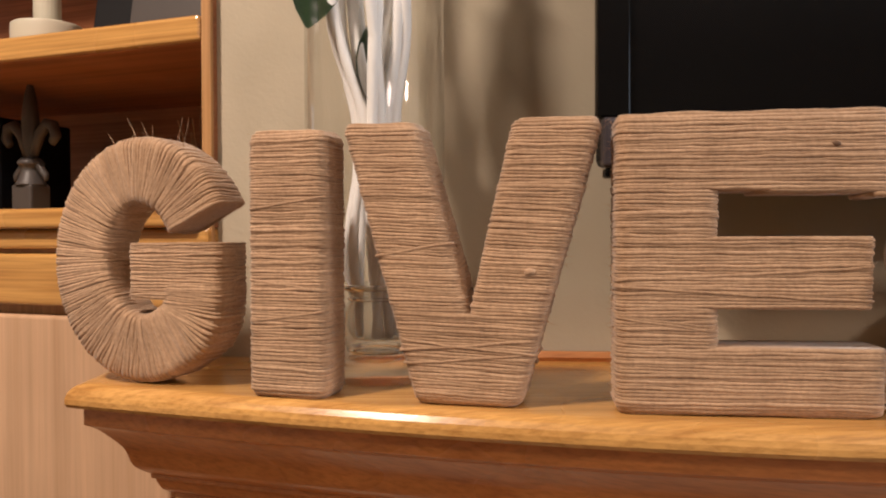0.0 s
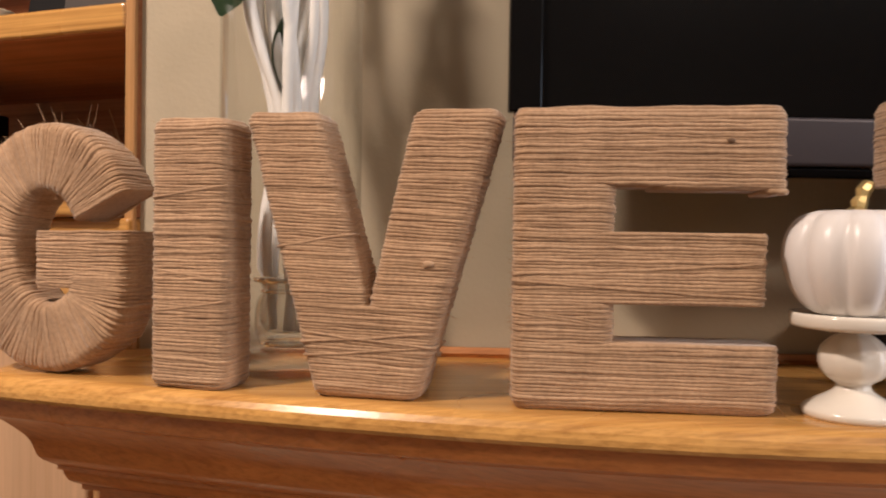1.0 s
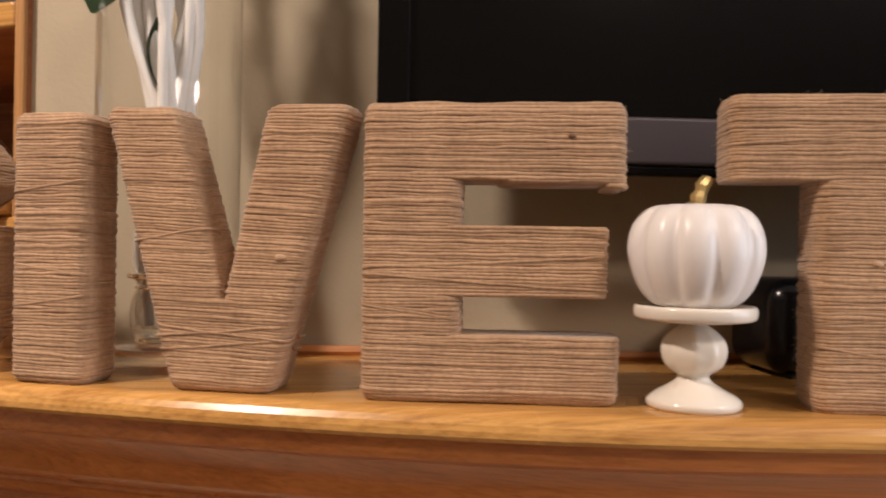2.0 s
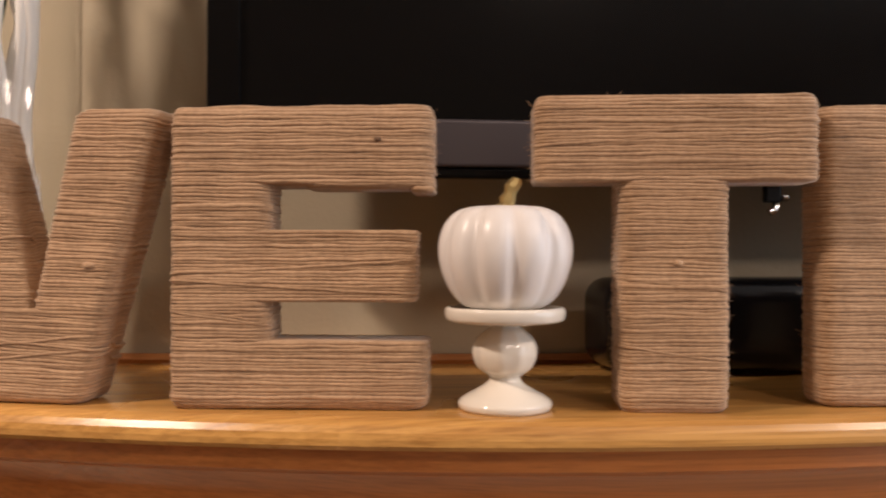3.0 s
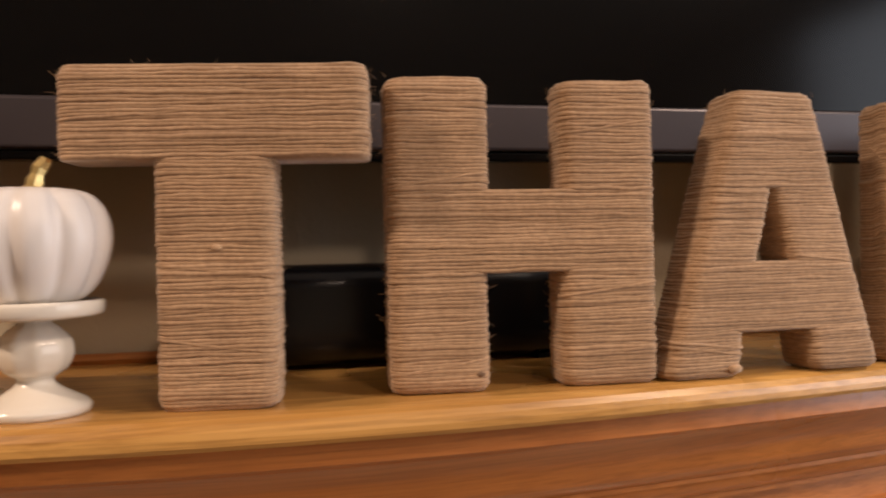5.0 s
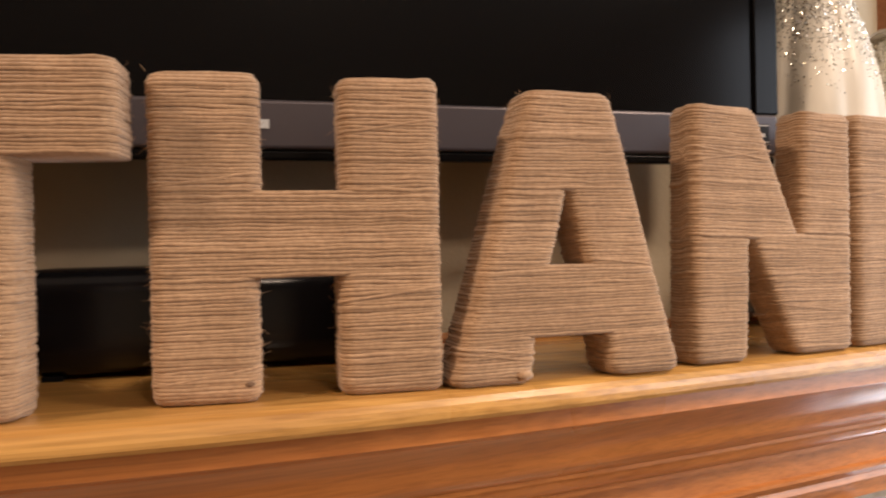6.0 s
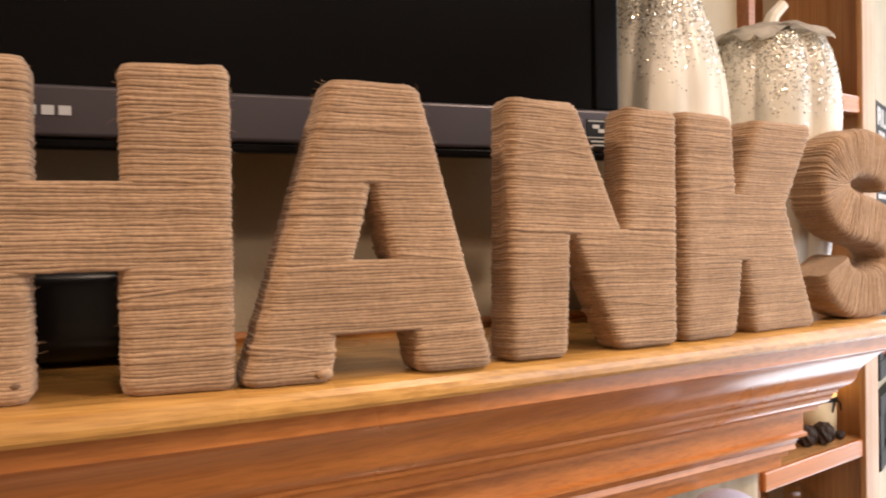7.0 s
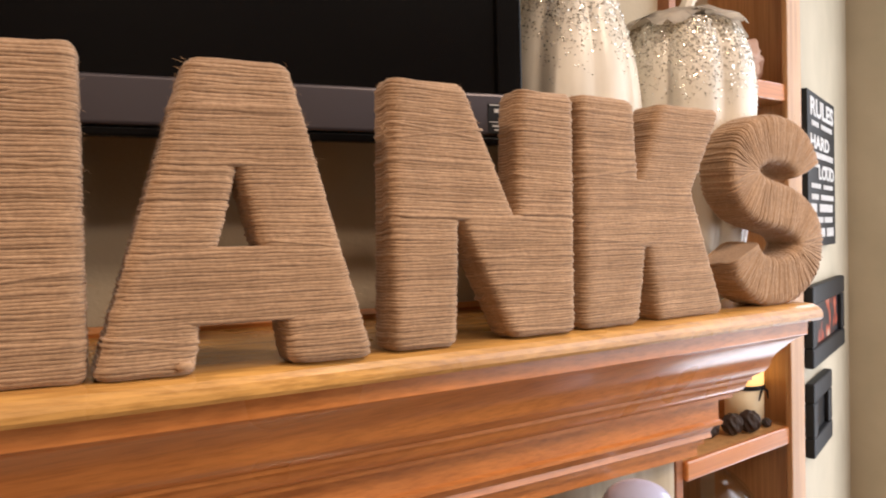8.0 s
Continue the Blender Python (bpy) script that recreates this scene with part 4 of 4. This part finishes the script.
def cone_bm():
    bm = bmesh.new()
    bmesh.ops.create_icosphere(bm, subdivisions=3, radius=0.0155)
    for v in bm.verts:
        a = math.atan2(v.co.y, v.co.x)
        v.co *= 1 + 0.10 * math.sin(7 * a + 420 * v.co.z)
        v.co.z += 0.0158
    return bm


for x, y, s in ((0.186, 0.030, 1), (0.216, 0.020, 1.05), (0.262, 0.018, 0.45), (0.150, 0.045, 0.9)):
    cn = part("pine_cone", cone_bm(), CONE)
    cn.matrix_world = in_cabinet(RC, x, y, SZ) @ Matrix.Scale(s, 4)
    tagged(cn, "small dark brown pine cone on the shelf", "pine cone", "pine cones")
globe = thing("glass_globe", in_cabinet(RC, 0.200, 0.09, 0.9545), "clear glass globe bowl on a lower shelf", "bowl")
gp = [(0.0, 0.0), (0.03, 0.0)] + soft([(0.032, 0.002), (0.062, 0.03), (0.078, 0.075), (0.072, 0.12), (0.050, 0.145), (0.040, 0.150)]) + [(0.0385, 0.149), (0.048, 0.142), (0.069, 0.119), (0.075, 0.075), (0.060, 0.032), (0.0, 0.006)]
gl = part("bowl", lathe_bm(gp, 40), THIN, globe, "", True)
gl.visible_shadow = False
shell = thing("seashell", in_cabinet(RC, 0.258, 0.045, 1.6975), "pale pink seashell on the upper shelf", "seashell")
bm = bmesh.new()
bmesh.ops.create_icosphere(bm, subdivisions=4, radius=1)
for v in bm.verts:
    a = math.atan2(v.co.z, v.co.x)
    k = 1 + 0.12 * math.sin(4 * a + 5 * v.co.y) + 0.06 * math.sin(9 * v.co.z)
    v.co = Vector((v.co.x * 0.032 * k, v.co.y * 0.025 * k, 0.038 + v.co.z * 0.037 * k))
lo = min(v.co.z for v in bm.verts)
for v in bm.verts:
    v.co.z -= lo
part("body", bm, material("pink_shell", (0.62, 0.42, 0.34), 0.5), shell, "", True)

# ---- sign and frames on the angled wall ----
WD = Vector((2.449 - 1.622, 1.439 - 0.922, 0)).normalized()
WYAW = math.degrees(math.atan2(WD.y, WD.x))


def on_wall(d, z):
    return pose(1.622 + WD.x * d, 0.922 + WD.y * d, z, 0, 0, WYAW)


sign = thing("word_sign", on_wall(0.330, 1.438) @ Matrix.Diagonal((0.80, 1, 0.93, 1)), "black word sign with white lettering on the wall", "sign")
part("board", box_bm(0, -0.018, 0, 0.40, -0.001, 0.335, 0.002), INK, sign)


def lettering(text, x, z, size, wide):
    cu = bpy.data.curves.new("lettering", "FONT")
    cu.body, cu.size, cu.extrude, cu.offset = text, size, 0.0006, size * 0.035
    tmp = bpy.data.objects.new("lettering", cu)
    me = bpy.data.meshes.new_from_object(tmp)
    bpy.data.objects.remove(tmp)
    xs = [v.co.x for v in me.vertices]
    f = wide / (max(xs) - min(xs))
    x_min = min(xs)
    me.transform(Matrix.Translation((x, -0.0188, z)) @ Matrix.Rotation(radians(90), 4, "X") @ Matrix.Diagonal((f, 1, 1, 1)) @ Matrix.Translation((-x_min, 0, 0)))
    me.materials.append(CHALK)
    ob = new("lettering", me)
    ob.parent = sign
    return tagged(ob, "white lettering")


lettering("RULES", 0.03, 0.285, 0.052, 0.34)
lettering("HARD", 0.03, 0.215, 0.040, 0.27)
lettering("LOUD", 0.14, 0.150, 0.040, 0.23)
rnd = random.Random(3)
for z, h, spans in ((0.262, 0.011, (0.05, 0.15, 0.18, 0.36)), (0.194, 0.013, (0.03, 0.36)), (0.174, 0.007, (0.06, 0.16, 0.2, 0.33)), (0.128, 0.010, (0.04, 0.18, 0.21, 0.35)), (0.103, 0.012, (0.04, 0.14, 0.17, 0.36)), (0.076, 0.018, (0.03, 0.12, 0.15, 0.36)), (0.052, 0.013, (0.05, 0.2, 0.22, 0.34)), (0.020, 0.020, (0.04, 0.22, 0.25, 0.36))):
    for a, c in zip(spans[::2], spans[1::2]):
        x = a
        while x < c - 0.012:
            w = rnd.uniform(0.014, 0.024)
            part("word_bar", box_bm(x, -0.0192, z, min(x + w, c), -0.0178, z + h), CHALK, sign)
            x += w + 0.006


def wall_frame(d, z, w, h, colour, label):
    fr = thing("picture_frame", on_wall(d, z), label, "picture frame", "black frames on the wall")
    t = 0.04
    part("rail", box_bm(0, -0.020, 0, w, -0.001, t, 0.004), INK, fr)
    part("rail", box_bm(0, -0.020, h - t, w, -0.001, h, 0.004), INK, fr)
    part("stile", box_bm(0, -0.0195, t, t, -0.001, h - t, 0.004), INK, fr)
    part("stile", box_bm(w - t, -0.0195, t, w, -0.001, h - t, 0.004), INK, fr)
    part("picture", box_bm(t, -0.010, t, w - t, -0.002, h - t), colour, fr)


PRINT = material("red_and_dark_print", (0.3, 0.05, 0.03), 0.4)
n, l, b = nodes_of(PRINT)
pr = ramp_of(n, [(0.5, (0.02, 0.02, 0.025)), (0.58, (0.45, 0.08, 0.04)), (0.72, (0.5, 0.4, 0.3))])
l.new(noise_at(n, l, coords(n, l, (1, 1, 1)), 14, 2), pr.inputs[0])
l.new(pr.outputs[0], b.inputs["Base Color"])
wall_frame(0.36, 1.195, 0.40, 0.165, PRINT, "black wooden frame with a reddish picture on the wall")
wall_frame(0.36, 1.015, 0.21, 0.150, BLACK, "black wooden frame with a dark picture on the wall")

# ---- made-up urn before the surround, stands in for an unidentified lavender dome ----
urn = thing("stand_in_urn", pose(1.132, 0.598, 0.0), "tall pale lavender glazed stand-in for an unidentified dome before the fireplace", "urn")
up = [(0.0, 0.0), (0.06, 0.0)] + soft([(0.063, 0.01), (0.045, 0.06), (0.055, 0.4), (0.062, 0.8), (0.054, 1.08), (0.045, 1.17), (0.034, 1.213), (0.018, 1.227), (0.0, 1.231)], 6)
part("body", lathe_bm(up, 48), LAVENDER, urn, "", True)
